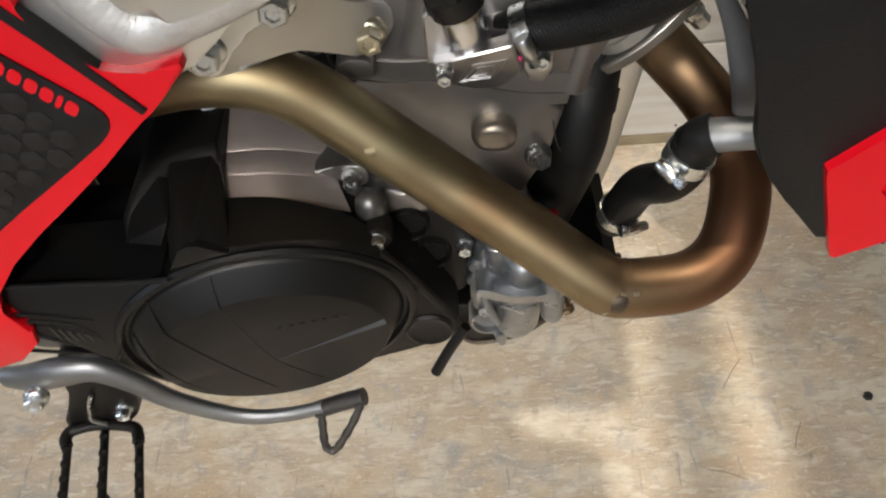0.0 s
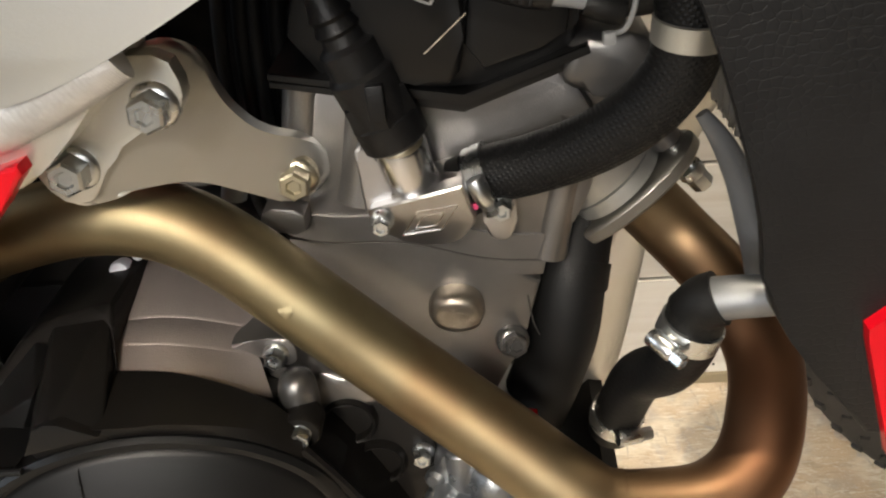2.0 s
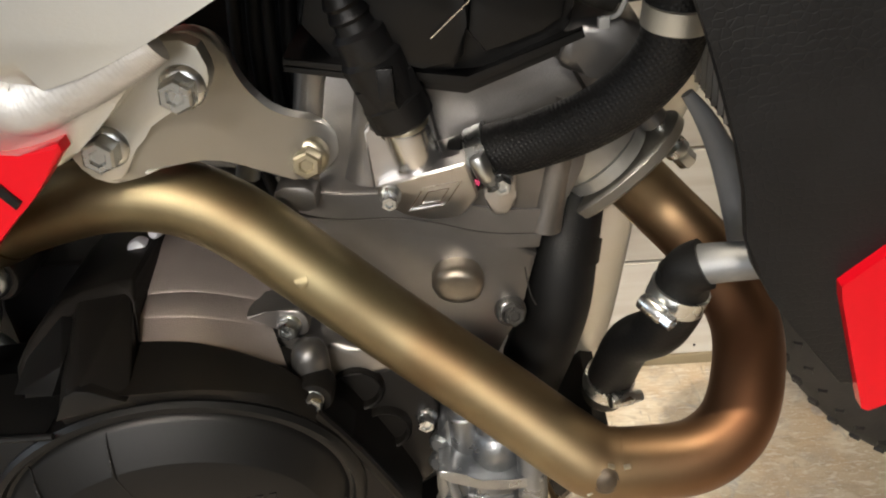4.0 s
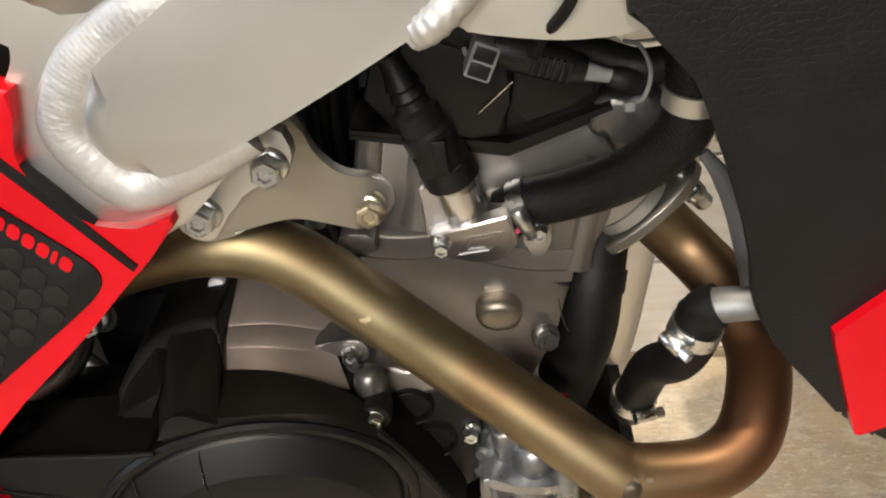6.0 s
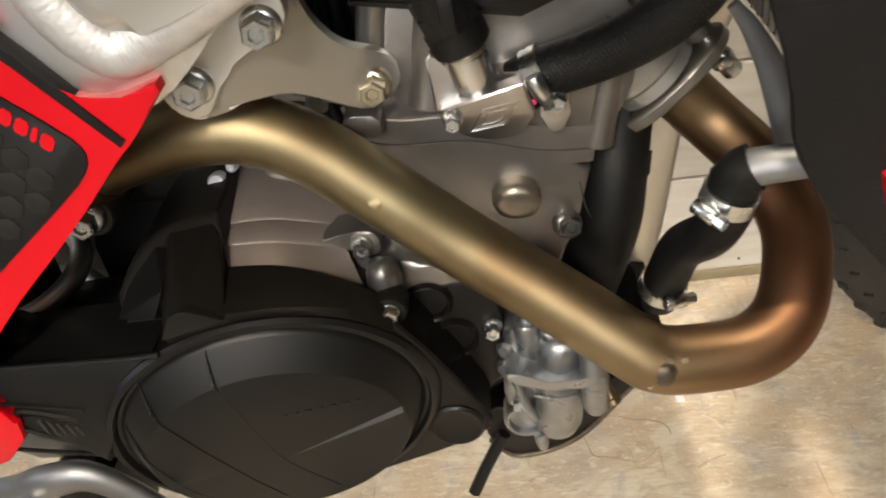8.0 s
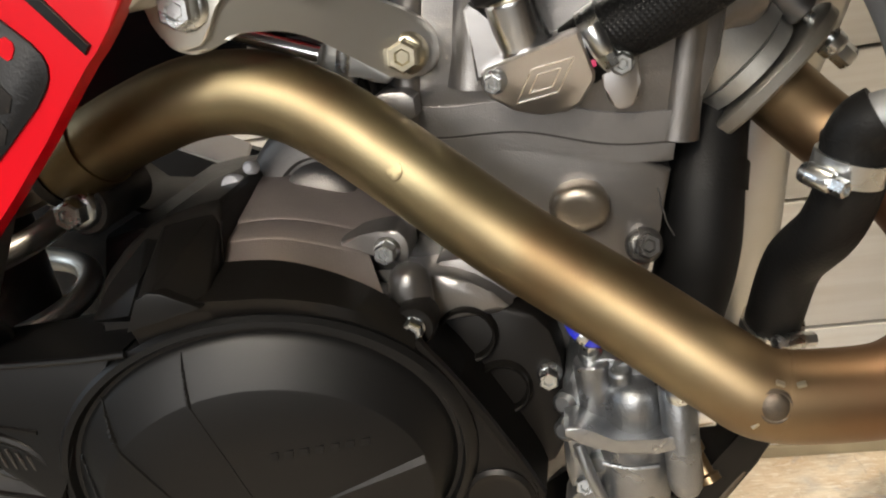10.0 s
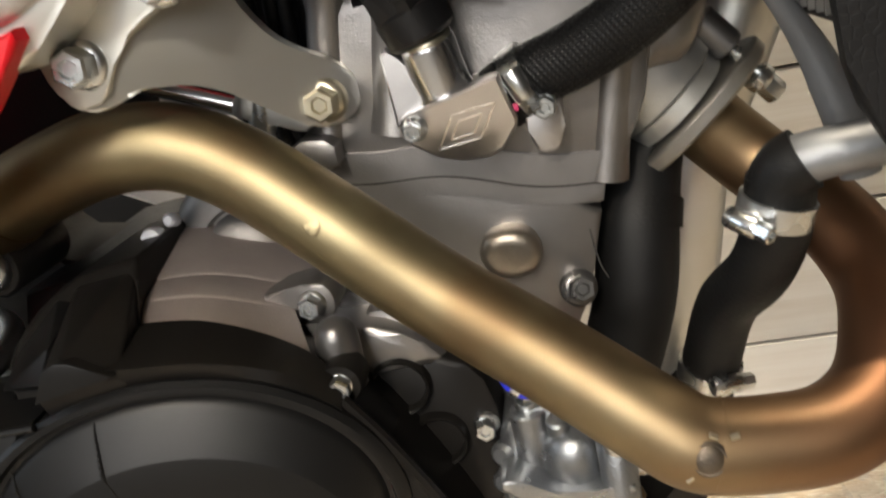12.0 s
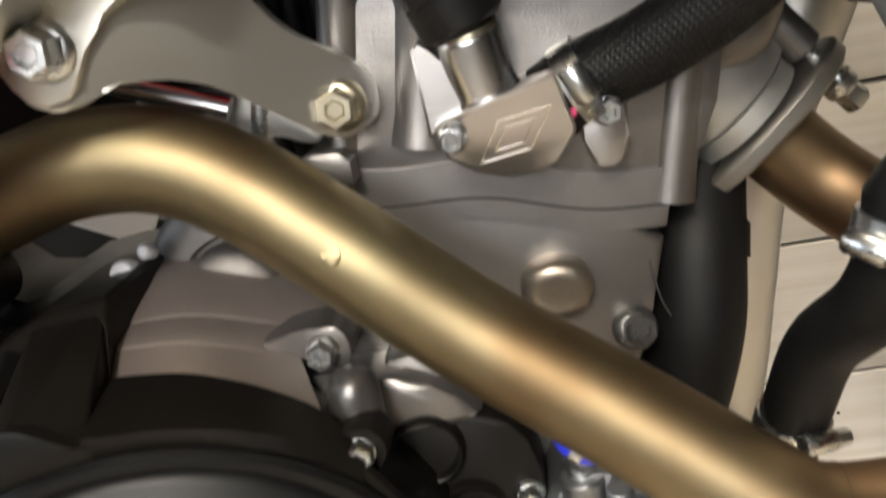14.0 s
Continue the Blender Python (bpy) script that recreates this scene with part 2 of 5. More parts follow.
# ---- builders ----
def part(name, bm, mat, parent=None, label="", smooth=True):
    bmesh.ops.recalc_face_normals(bm, faces=bm.faces)
    me = bpy.data.meshes.new(name)
    bm.to_mesh(me)
    bm.free()
    me.materials.append(mat)
    if smooth:
        me.set_sharp_from_angle(angle=radians(38))
    ob = new(name, me)
    for p in me.polygons:
        p.use_smooth = smooth
    if parent:
        ob.parent = parent
        up = parent
        m = Matrix()
        while up:
            m = up.matrix_basis if up.parent is None else m
            up = up.parent
        ob.matrix_parent_inverse = m.inverted() if parent.parent is None else Matrix()
    if label:
        tagged(ob, label)
    return ob


def spline(points, steps=8):
    """Catmull-Rom through points of any length (place, and radius last)."""
    p = [np.array(q, float) for q in points]
    p = [2 * p[0] - p[1]] + p + [2 * p[-1] - p[-2]]
    out = []
    for i in range(1, len(p) - 2):
        for s in range(steps):
            t = s / steps
            out.append(0.5 * (2 * p[i] + (p[i + 1] - p[i - 1]) * t + (2 * p[i - 1] - 5 * p[i] + 4 * p[i + 1] - p[i + 2]) * t * t
                              + (3 * p[i] - p[i - 1] - 3 * p[i + 1] + p[i + 2]) * t ** 3))
    out.append(p[-2])
    return out


def tube(points, radius=None, seg=20, steps=8, flat=1.0, ripple=None, bm=None, hollow=False):
    """A swept tube. Points are (x, y, z) with radius, or (x, y, z, r). flat: squash across the second axis."""
    bm = bm or bmesh.new()
    pts = spline([(*q, radius) if len(q) == 3 else q for q in points], steps)
    rings, side = [], None
    for i, q in enumerate(pts):
        a, b = pts[max(i - 1, 0)][:3], pts[min(i + 1, len(pts) - 1)][:3]
        ahead = Vector(b - a).normalized()
        if side is None:
            side = ahead.cross(Vector((0, 1, 0.02))).normalized()
        side = (side - ahead * side.dot(ahead)).normalized()
        up = ahead.cross(side)
        r = q[3] * (1 + (ripple[0] * math.sin(i * ripple[1]) if ripple else 0))
        rings.append([bm.verts.new(Vector(q[:3]) + side * (r * math.cos(2 * math.pi * k / seg)) + up * (r * flat * math.sin(2 * math.pi * k / seg)))
                      for k in range(seg)])
    for a, b in zip(rings, rings[1:]):
        for k in range(seg):
            bm.faces.new((a[k], a[(k + 1) % seg], b[(k + 1) % seg], b[k]))
    bm.faces.new(rings[0])
    bm.faces.new(rings[-1])
    return bm


def smooth_outline(outline, rounds=2):
    """Corner cutting of a closed outline."""
    pts = [Vector(p) for p in outline]
    for _ in range(rounds):
        pts = [q for a, b in zip(pts, pts[1:] + pts[:1]) for q in (a.lerp(b, 0.22), a.lerp(b, 0.78))]
    return pts


def slab(outline, front, back, bevel=0.002, rounds=2, segments=2, tilt=None, bm=None, cuts=()):
    """A plate whose outline stands in x and z, from y = front to y = back, its edges rounded. tilt(x, z): added depth."""
    bm = bm or bmesh.new()
    pts = smooth_outline(outline, rounds)
    lean, tilt = tilt or (lambda x, z: 0.0), tilt if tilt and not cuts else (lambda x, z: 0.0)
    a = [bm.verts.new((p.x, front + tilt(p.x, p.y), p.y)) for p in pts]
    b = [bm.verts.new((p.x, back + tilt(p.x, p.y), p.y)) for p in pts]
    fa, fb = bm.faces.new(a), bm.faces.new(list(reversed(b)))
    for i in range(len(pts)):
        j = (i + 1) % len(pts)
        bm.faces.new((a[j], a[i], b[i], b[j]))
    if bevel:
        bmesh.ops.bevel(bm, geom=list(fa.edges), offset=bevel, segments=segments, affect="EDGES", profile=0.6, clamp_overlap=True)
    for z in cuts:
        bmesh.ops.bisect_plane(bm, geom=bm.verts[:] + bm.edges[:] + bm.faces[:], plane_co=(0, 0, z), plane_no=(0, 0, 1))
    if cuts:
        for v in bm.verts:
            v.co.y += lean(v.co.x, v.co.z)
    return bm


def lathe(profile, at, axis, seg=24, squash=(1, 1), bm=None, turn=0.0):
    """Turned shape: profile of (radius, along), from at, along axis."""
    bm = bm or bmesh.new()
    q = Vector(axis).normalized().to_track_quat("Z", "Y").to_matrix()
    rings = []
    for r, h in profile:
        rings.append([bm.verts.new(Vector(at) + q @ Vector((r * squash[0] * math.cos(2 * math.pi * k / seg + turn), r * squash[1] * math.sin(2 * math.pi * k / seg + turn), h)))
                      for k in range(seg)])
    for a, b in zip(rings, rings[1:]):
        for k in range(seg):
            bm.faces.new((a[k], a[(k + 1) % seg], b[(k + 1) % seg], b[k]))
    bm.faces.new(rings[0])
    bm.faces.new(rings[-1])
    return bm


def flange_bolt(parent, at, axis=(0, -1, 0), hexagon=0.0046, flange=0.0066, height=0.006, mat=None, name="flange_bolt", label=""):
    """Hexagon head on a round flange, with a dimple in its top."""
    bm = lathe([(flange, -0.004), (flange, 0), (flange * 0.93, 0.0012), (hexagon * 1.06, 0.0022)], at, axis, 24)
    top = Vector(at) + Vector(axis).normalized() * 0.002
    lathe([(hexagon * 1.12, 0), (hexagon * 1.12, height - 0.001), (hexagon * 0.95, height), (hexagon * 0.6, height), (hexagon * 0.45, height - 0.0012)], top, axis, 6, bm=bm, turn=0.4)
    return part(name, bm, mat or ZINC, parent, label)


def box(x0, x1, y0, y1, z0, z1, bevel=0.0, bm=None):
    bm = bm or bmesh.new()
    made = bmesh.ops.create_cube(bm, size=1.0)["verts"]
    for v in made:
        v.co = Vector(((x0 + x1) / 2 + v.co.x * (x1 - x0), (y0 + y1) / 2 + v.co.y * (y1 - y0), (z0 + z1) / 2 + v.co.z * (z1 - z0)))
    if bevel:
        edges = list({e for v in made for e in v.link_edges})
        bmesh.ops.bevel(bm, geom=edges, offset=bevel, segments=2, affect="EDGES", profile=0.6)
    return bm


# ---- room ----
X0, X1, Y0, Y1, ZC = -3.0, 3.4, -4.4, 0.632, 2.4
floor = part("floor", box(X0, X1, Y0, Y1 + 0.3, -0.1, 0.0), FLOOR)
tagged(floor, "worn light plywood floor with stains and scuffs", "floor", kind="structure")
wall_back = part("wall_back", box(X0, X1, Y1 + 0.024, Y1 + 0.15, 0.0, ZC), BOARD)
tagged(wall_back, "wall clad in whitewashed horizontal wooden boards", "wall", kind="structure")
for name, b in (("wall_front", (X0, X1, Y0 - 0.1, Y0, 0, ZC)), ("wall_left", (X0 - 0.1, X0, Y0, Y1 + 0.15, 0, ZC)), ("wall_right", (X1, X1 + 0.1, Y0, Y1 + 0.15, 0, ZC))):
    tagged(part(name, box(*b), WALL), "plain dark timber garage wall", "wall", kind="structure")
tagged(part("ceiling", box(X0, X1, Y0, Y1 + 0.15, ZC, ZC + 0.1), CEILING), "plain painted garage ceiling", "ceiling", kind="structure")

for n in range(12):
    z = 0.016 + n * 0.158
    b = part("board", box(X0, X1, Y1 + 0.0015 * ((n * 7) % 3), Y1 + 0.022, z, z + 0.154, 0.002), BOARD, wall_back)
# thin brown strip along the lowest board's bottom edge
tagged(part("trim", box(X0, X1, Y1 - 0.004, Y1 + 0.02, 0.0, 0.016, 0.002), TRIM), "thin brown strip at the foot of the wall", "trim", kind="structure")
for x, z in ((0.329, 0.03), (0.75, 0.12), (-0.1, 0.12), (0.329, 0.125)):
    part("nail_head", lathe([(0.002, -0.001), (0.002, 0.0006), (0.001, 0.001)], (x, Y1, z), (0, -1, 0), 10), DARK_STEEL, wall_back)
ring = [(0.125 + (0.05 + 0.006 * math.sin(3 * a + 1)) * math.cos(a), 0.352 + (0.034 + 0.005 * math.sin(4 * a)) * math.sin(a), 0.0, 0.0005 + 0.0003 * math.sin(2 * a)) for a in (2 * math.pi * k / 22 for k in range(21))]
part("knot_crack", tube(ring, None, 6, 2), KNOT, floor)
for x0, y0, x1, y1 in ((0.2, 0.3, 0.235, 0.315), (0.3, 0.2, 0.33, 0.24), (0.26, 0.1, 0.3, 0.085), (0.05, 0.05, 0.09, 0.07), (0.36, 0.12, 0.375, 0.15)):
    part("scratch", tube([(x0, y0, -0.0001), ((x0 + x1) / 2, (y0 + y1) / 2 + 0.002, 0.0001), (x1, y1, -0.0001)], 0.0005, 5, 4), KNOT, floor)
nut = part("small_nut", lathe([(0.0055, 0), (0.0055, 0.004), (0.005, 0.0045), (0.0028, 0.0045), (0.0028, 0.001)], (0.459, 0.178, 0.0), (0, 0, 1), 6), DARK_STEEL)
tagged(nut, "small dull steel nut lying on the plywood floor", "nut")
chip = part("wood_chip", slab([(0.196, 0.0), (0.207, 0.0), (0.206, 0.004), (0.197, 0.005)], 0.4, 0.412, 0.0008, 1), WHITE)
tagged(chip, "small white chip lying on the plywood floor", "debris")
chip2 = part("wood_splinter", tube([(0.222, 0.375, 0.001), (0.232, 0.366, 0.0012), (0.24, 0.352, 0.001)], 0.001, 6, 3), BOARD)
tagged(chip2, "thin pale wood splinter on the plywood floor", "debris")

# ---- motorcycle ----
bike = new("motorcycle")
bike.location = (0.6, 0.33, 0.0)
tagged(bike, "red and black off-road motorcycle parked beside a board wall", "motorcycle")

# crankcase and covers
crankcase = part("crankcase", slab([(-0.2, 0.46), (-0.17, 0.55), (-0.12, 0.57), (-0.05, 0.55), (0.0, 0.52), (0.03, 0.5), (0.04, 0.42), (0.0, 0.39), (-0.14, 0.38)], 0.06, 0.25, 0.006), CAST_DARK, bike)
right_cover = part("right_engine_cover", slab([(-0.262, 0.512), (-0.17, 0.516), (-0.177, 0.543), (-0.166, 0.561), (-0.15, 0.572), (-0.12, 0.577), (-0.1165, 0.574), (-0.1165, 0.55), (-0.111, 0.547), (-0.098, 0.546), (-0.084, 0.543), (-0.07, 0.537), (-0.056, 0.529), (-0.04, 0.518),
    (-0.02, 0.49), (0.004, 0.44), (0.008, 0.422), (-0.036, 0.408), (-0.089, 0.39), (-0.138, 0.386), (-0.182, 0.412), (-0.205, 0.445), (-0.268, 0.488)], 0.0, 0.07, 0.004, 1, 3, tilt=lambda x, z: max(0.0, z - 0.535) * 0.35 + max(0.0, z - 0.553) * 0.65, cuts=(0.525, 0.535, 0.544, 0.553, 0.562, 0.571)), BLACK, bike,
    "satin black painted right engine cover")
oil_cover = part("oil_filter_cover", slab([(-0.048, 0.52), (-0.03, 0.514), (0.008, 0.506), (0.02, 0.49), (0.022, 0.444), (0.008, 0.42), (-0.03, 0.42)], 0.036, 0.09, 0.003, 1), BLACK, bike)
for x, z, r in ((-0.020, 0.497, 0.013), (-0.008, 0.468, 0.0125)):
    part("round_recess", lathe([(r * 1.12, -0.002), (r * 1.06, 0.005), (r, 0.0062), (r * 0.92, 0.0055), (r * 0.86, 0.0005), (r * 0.7, -0.0005)], (x, 0.037, z), (0, -1, 0), 28), BLACK, oil_cover)
flange_bolt(oil_cover, (0.014, 0.036, 0.472), hexagon=0.0043, flange=0.0062)
CX, CZ = -0.107, 0.4675


def rim_plane(x, z):
    """Depth of the plane of the clutch cover's rim, which leans out to the back and the top."""
    return -0.0177 + 0.153 * (x + 0.109) - 0.0774 * (z - 0.462)


# rings of the clutch cover: width, height, middle, stand-out from the rim's plane
COVER = [(0.0905, 0.0735, CX, CZ, -0.03), (0.0905, 0.0735, CX, CZ, -0.0025), (0.0882, 0.0716, CX, CZ, 0.0), (0.0852, 0.069, CX, CZ, 0.0004), (0.0836, 0.0677, CX, CZ, -0.003), (0.0816, 0.0661, CX, CZ, -0.003),
         (0.0804, 0.065, CX, CZ, -0.0012), (0.0792, 0.064, -0.1068, 0.4666, 0.0), (0.0706, 0.0556, -0.1057, 0.4568, 0.0088), (0.07, 0.055, -0.1057, 0.4566, 0.0092), (0.035, 0.027, -0.106, 0.455, 0.0098), (0.002, 0.002, -0.107, 0.453, 0.01)]
bm = bmesh.new()
rings = []
for rx, rz, x, z, h in COVER:
    ring = [(x + rx * math.cos(2 * math.pi * k / 80), z + rz * math.sin(2 * math.pi * k / 80)) for k in range(80)]
    rings.append([bm.verts.new((u, rim_plane(u, v) - h, v)) for u, v in ring])
for p, q in zip(rings, rings[1:]):
    for k in range(80):
        bm.faces.new((p[k], p[(k + 1) % 80], q[(k + 1) % 80], q[k]))
bm.faces.new(rings[-1])
clutch = part("clutch_cover", bm, BLACK_MAG, bike, "black magnesium clutch cover with facet lines")
flange_bolt(right_cover, (-0.036, 0.006, 0.517))

# grey cast case behind the cover
case = part("cast_case", slab([(-0.12, 0.52), (-0.119, 0.545), (-0.09, 0.545), (-0.063, 0.535), (-0.046, 0.527), (-0.026, 0.528), (-0.01, 0.52), (0.006, 0.505), (-0.04, 0.505), (-0.09, 0.51)], 0.034, 0.15, 0.004, 1), CAST, bike)
flange_bolt(case, (-0.0475, 0.031, 0.5435))

# cylinder group, leaning forward
LEAN = Matrix.Translation((0.022, 0, 0.576)) @ Matrix.Rotation(radians(12), 4, "Y")


def leaning(ob):
    ob.data.transform(LEAN)
    return ob


cylinder = leaning(part("cylinder", slab([(-0.058, -0.09), (-0.061, -0.05), (-0.061, -0.001), (0.061, -0.001), (0.058, -0.05), (0.048, -0.09)], 0.0658, 0.2, 0.003, 1, 4), CAST, bike))
head = leaning(part("cylinder_head", slab([(-0.062, 0.0), (-0.07, 0.03), (-0.066, 0.078), (0.01, 0.078), (0.05, 0.1), (0.075, 0.07), (0.075, 0.03), (0.06, 0.0)], 0.066, 0.2, 0.006, 1), CAST, bike))

valve_cover = leaning(part("valve_cover", slab([(-0.066, 0.084), (-0.06, 0.15), (0.04, 0.155), (0.05, 0.125), (0.052, 0.108), (0.01, 0.084)], 0.05, 0.2, 0.005, 1), BLACK_MAG, bike, "black magnesium valve cover"))

# sensor plate
def plate_y(x, z):
    return 0.034 + (0.622 - z) * 0.27


plate = part("adapter_plate", slab([(0.0045, 0.6075), (0.0052, 0.612), (0.0075, 0.6135), (0.0455, 0.6228), (0.0464, 0.6225), (0.0508, 0.604), (0.0503, 0.6015), (0.0435, 0.5925), (0.0375, 0.5898), (0.027, 0.5898), (0.0165, 0.5935), (0.0075, 0.6005)],
    0.0, 0.03, 0.0011, 0, 1, tilt=plate_y), MACHINED, bike, "machined aluminium adapter plate with engraved lines")
flange_bolt(plate, (0.0105, 0.0355, 0.608), hexagon=0.0036, flange=0.0052, name="bolt")
fitting = part("sensor_fitting", lathe([(0.0122, -0.001), (0.0122, 0.001), (0.0116, 0.002), (0.0113, 0.003), (0.0113, 0.0215), (0.0106, 0.023)], (0.0236, 0.0505, 0.6185), (-0.13, -0.3, 1), 32), CHROME, bike)
plug = part("sensor_plug", lathe([(0.012, 0), (0.0145, 0.002), (0.0148, 0.013), (0.0138, 0.014), (0.0142, 0.034), (0.0122, 0.036), (0.012, 0.046), (0.0092, 0.048), (0.0084, 0.052), (0.0097, 0.054), (0.008, 0.058), (0.0092, 0.06), (0.0072, 0.065), (0.0056, 0.076)],
    (0.0207, 0.0432, 0.641), (-0.34, -0.08, 1), 14), PLASTIC, bike)
hose = part("upper_coolant_hose", tube([(0.046, 0.058, 0.611), (0.0565, 0.056, 0.6165), (0.077, 0.05, 0.6235), (0.099, 0.041, 0.6345), (0.1165, 0.032, 0.649), (0.1275, 0.026, 0.6635), (0.1322, 0.023, 0.6755), (0.1335, 0.021, 0.69), (0.132, 0.022, 0.72), (0.13, 0.025, 0.75)], 0.0132, 28, 10), HOSE, bike)

# exhaust
AXIS = Vector((0.645, 0, -0.764))
header = part("header_pipe", tube([(0.115, 0.112, 0.592), (0.150, 0.108, 0.553), (0.174, 0.082, 0.531), (0.184, 0.05, 0.512), (0.177, 0.018, 0.499), (0.166, 0.0, 0.487), (0.148, -0.01, 0.480), (0.125, -0.014, 0.480),
    (0.1, -0.016, 0.484), (0.084, -0.012, 0.494), (0.052, 0.0, 0.517), (0.009, 0.016, 0.546), (-0.026, 0.022, 0.577), (-0.054, 0.027, 0.601), (-0.074, 0.029, 0.6145), (-0.094, 0.030, 0.6212), (-0.121, 0.032, 0.6215), (-0.154, 0.036, 0.6135), (-0.18, 0.040, 0.6045)],
    0.0178, 40, 10), PIPE, bike, "titanium header pipe with heat tint and orange reflections in its colour")
flange = part("exhaust_flange", lathe([(0.88, -0.0045), (0.96, -0.004), (1, -0.0025), (1, 0.0025), (0.96, 0.004), (0.88, 0.0045)], (0, 0, 0), (0, 0, 1), 48), FLANGE, bike, "oval dark steel exhaust flange")
turn = AXIS.to_track_quat("Z", "Y").to_matrix().to_4x4()
for v in flange.data.vertices:
    along = Vector((0.764, 0, 0.645))
    v.co = Vector((0.125, 0.104, 0.579)) + along * (v.co.x * 0.043) + Vector((0, 1, 0)) * (v.co.y * 0.023) + AXIS * (v.co.z)
for at in ((0.106, 0.096, 0.549), (0.156, 0.098, 0.59)):
    flange_bolt(flange, at, AXIS, 0.005, 0.0068, 0.008, name="flange_nut")
part("exhaust_port", lathe([(0.034, -0.06), (0.031, -0.02), (0.03, -0.012), (0.026, -0.01)], (0.122, 0.11, 0.582), AXIS, 36), PORT_ALU, bike)

# frame
spar = part("frame_spar", slab([(-0.124, 0.715), (-0.108, 0.692), (-0.066, 0.702), (0.022, 0.746), (0.2, 0.85), (0.16, 0.9), (-0.068, 0.768), (-0.114, 0.74)], -0.036, 0.02, 0.012, 2, 4), SATIN, bike, "satin aluminium frame spar")
pivot = part("pivot_casting", slab([(-0.15, 0.69), (-0.128, 0.664), (-0.105, 0.66), (-0.088, 0.672), (-0.06, 0.698), (-0.06, 0.765), (-0.085, 0.7665), (-0.098, 0.762), (-0.126, 0.763), (-0.135, 0.775), (-0.15, 0.78), (-0.165, 0.77), (-0.155, 0.757), (-0.1405, 0.757), (-0.1405, 0.75), (-0.144, 0.743), (-0.158, 0.728), (-0.17, 0.7), (-0.2, 0.6), (-0.3, 0.5), (-0.25, 0.52)], -0.0262, 0.02, 0.006, 2), SATIN, bike)
bead = part("weld_bead", tube([(-0.04, 0.0, 0.785), (-0.071, -0.028, 0.768), (-0.1, -0.028, 0.753), (-0.119, -0.028, 0.738), (-0.13, -0.028, 0.715), (-0.112, -0.028, 0.688), (-0.09, -0.028, 0.693), (-0.066, -0.03, 0.704), (-0.055, -0.03, 0.71)], 0.0106, 18, 34, 0.52, ripple=(0.011, 2.05)), WELD, spar)
bracket = part("engine_hanger", slab([(-0.108, 0.66), (-0.108, 0.646), (-0.095, 0.64), (-0.08, 0.648), (-0.06, 0.643), (-0.042, 0.624), (-0.03, 0.611), (-0.018, 0.613), (-0.012, 0.624), (-0.02, 0.637), (-0.037, 0.65), (-0.046, 0.668), (-0.05, 0.69), (-0.062, 0.70), (-0.085, 0.69)],
    0.0, 0.008, 0.0015, 2, tilt=lambda x, z: max(0.0, (x + 0.075)) * 1.1), SATIN, bike, "brushed aluminium engine hanger plate")
part("hanger_lug", slab([(-0.112, 0.668), (-0.109, 0.652), (-0.101, 0.6435), (-0.09, 0.645), (-0.0845, 0.655), (-0.077, 0.6645), (-0.065, 0.6715), (-0.05, 0.6765), (-0.046, 0.686), (-0.05, 0.699), (-0.07, 0.7)], -0.0025, 0.006, 0.0012, 1, 2), SATIN, bracket)
for at, m in (((-0.058, -0.0025, 0.681), ZINC), ((-0.094, -0.0025, 0.659), ZINC), ((-0.027, 0.053, 0.623), YELLOW_ZINC)):
    flange_bolt(bracket, at, (0, -1, 0), 0.0064, 0.0092, 0.009, m)

# guard and shroud
guard = part("frame_guard", slab([(-0.142, 0.742), (-0.147, 0.722), (-0.155, 0.708), (-0.146, 0.69), (-0.132, 0.673), (-0.117, 0.67), (-0.09, 0.677), (-0.114, 0.652), (-0.123, 0.645), (-0.153, 0.616), (-0.21, 0.568), (-0.25, 0.525), (-0.231, 0.494), (-0.259, 0.466), (-0.36, 0.45), (-0.36, 0.74), (-0.2, 0.75)], -0.034, -0.024, 0.002, 1), RED, bike, "glossy red plastic frame guard")
shroud = part("radiator_shroud", slab([(0.09, 0.75), (0.11, 0.735), (0.121, 0.716), (0.131, 0.69), (0.145, 0.645), (0.149, 0.612), (0.162, 0.588), (0.201, 0.536), (0.35, 0.56), (0.4, 0.8), (0.2, 0.86), (0.1, 0.84)], -0.042, -0.036, 0.002, 1), SHROUD, bike, "textured black plastic radiator shroud")
RIM = [(0.183, 0.6), (0.184, 0.594), (0.2, 0.539), (0.203, 0.5375), (0.36, 0.61), (0.36, 0.76)]
slot = [(0.221 + (0.022 if math.cos(a) > 0 else 0.0) + 0.0095 * math.cos(a), 0.587 + (0.004 if math.cos(a) > 0 else 0.0) + 0.0085 * math.sin(a)) for a in (2 * math.pi * k / 24 for k in range(24, -1, -1))]
near = [(0.2015, 0.5382)]
panel = part("red_panel", slab(RIM[:3] + near + [slot[(9 + k) % 24] for k in range(25)] + near + RIM[3:], -0.0475, -0.0412, 0.0, 0), RED, shroud, "glossy red shroud panel with a sunk slot")

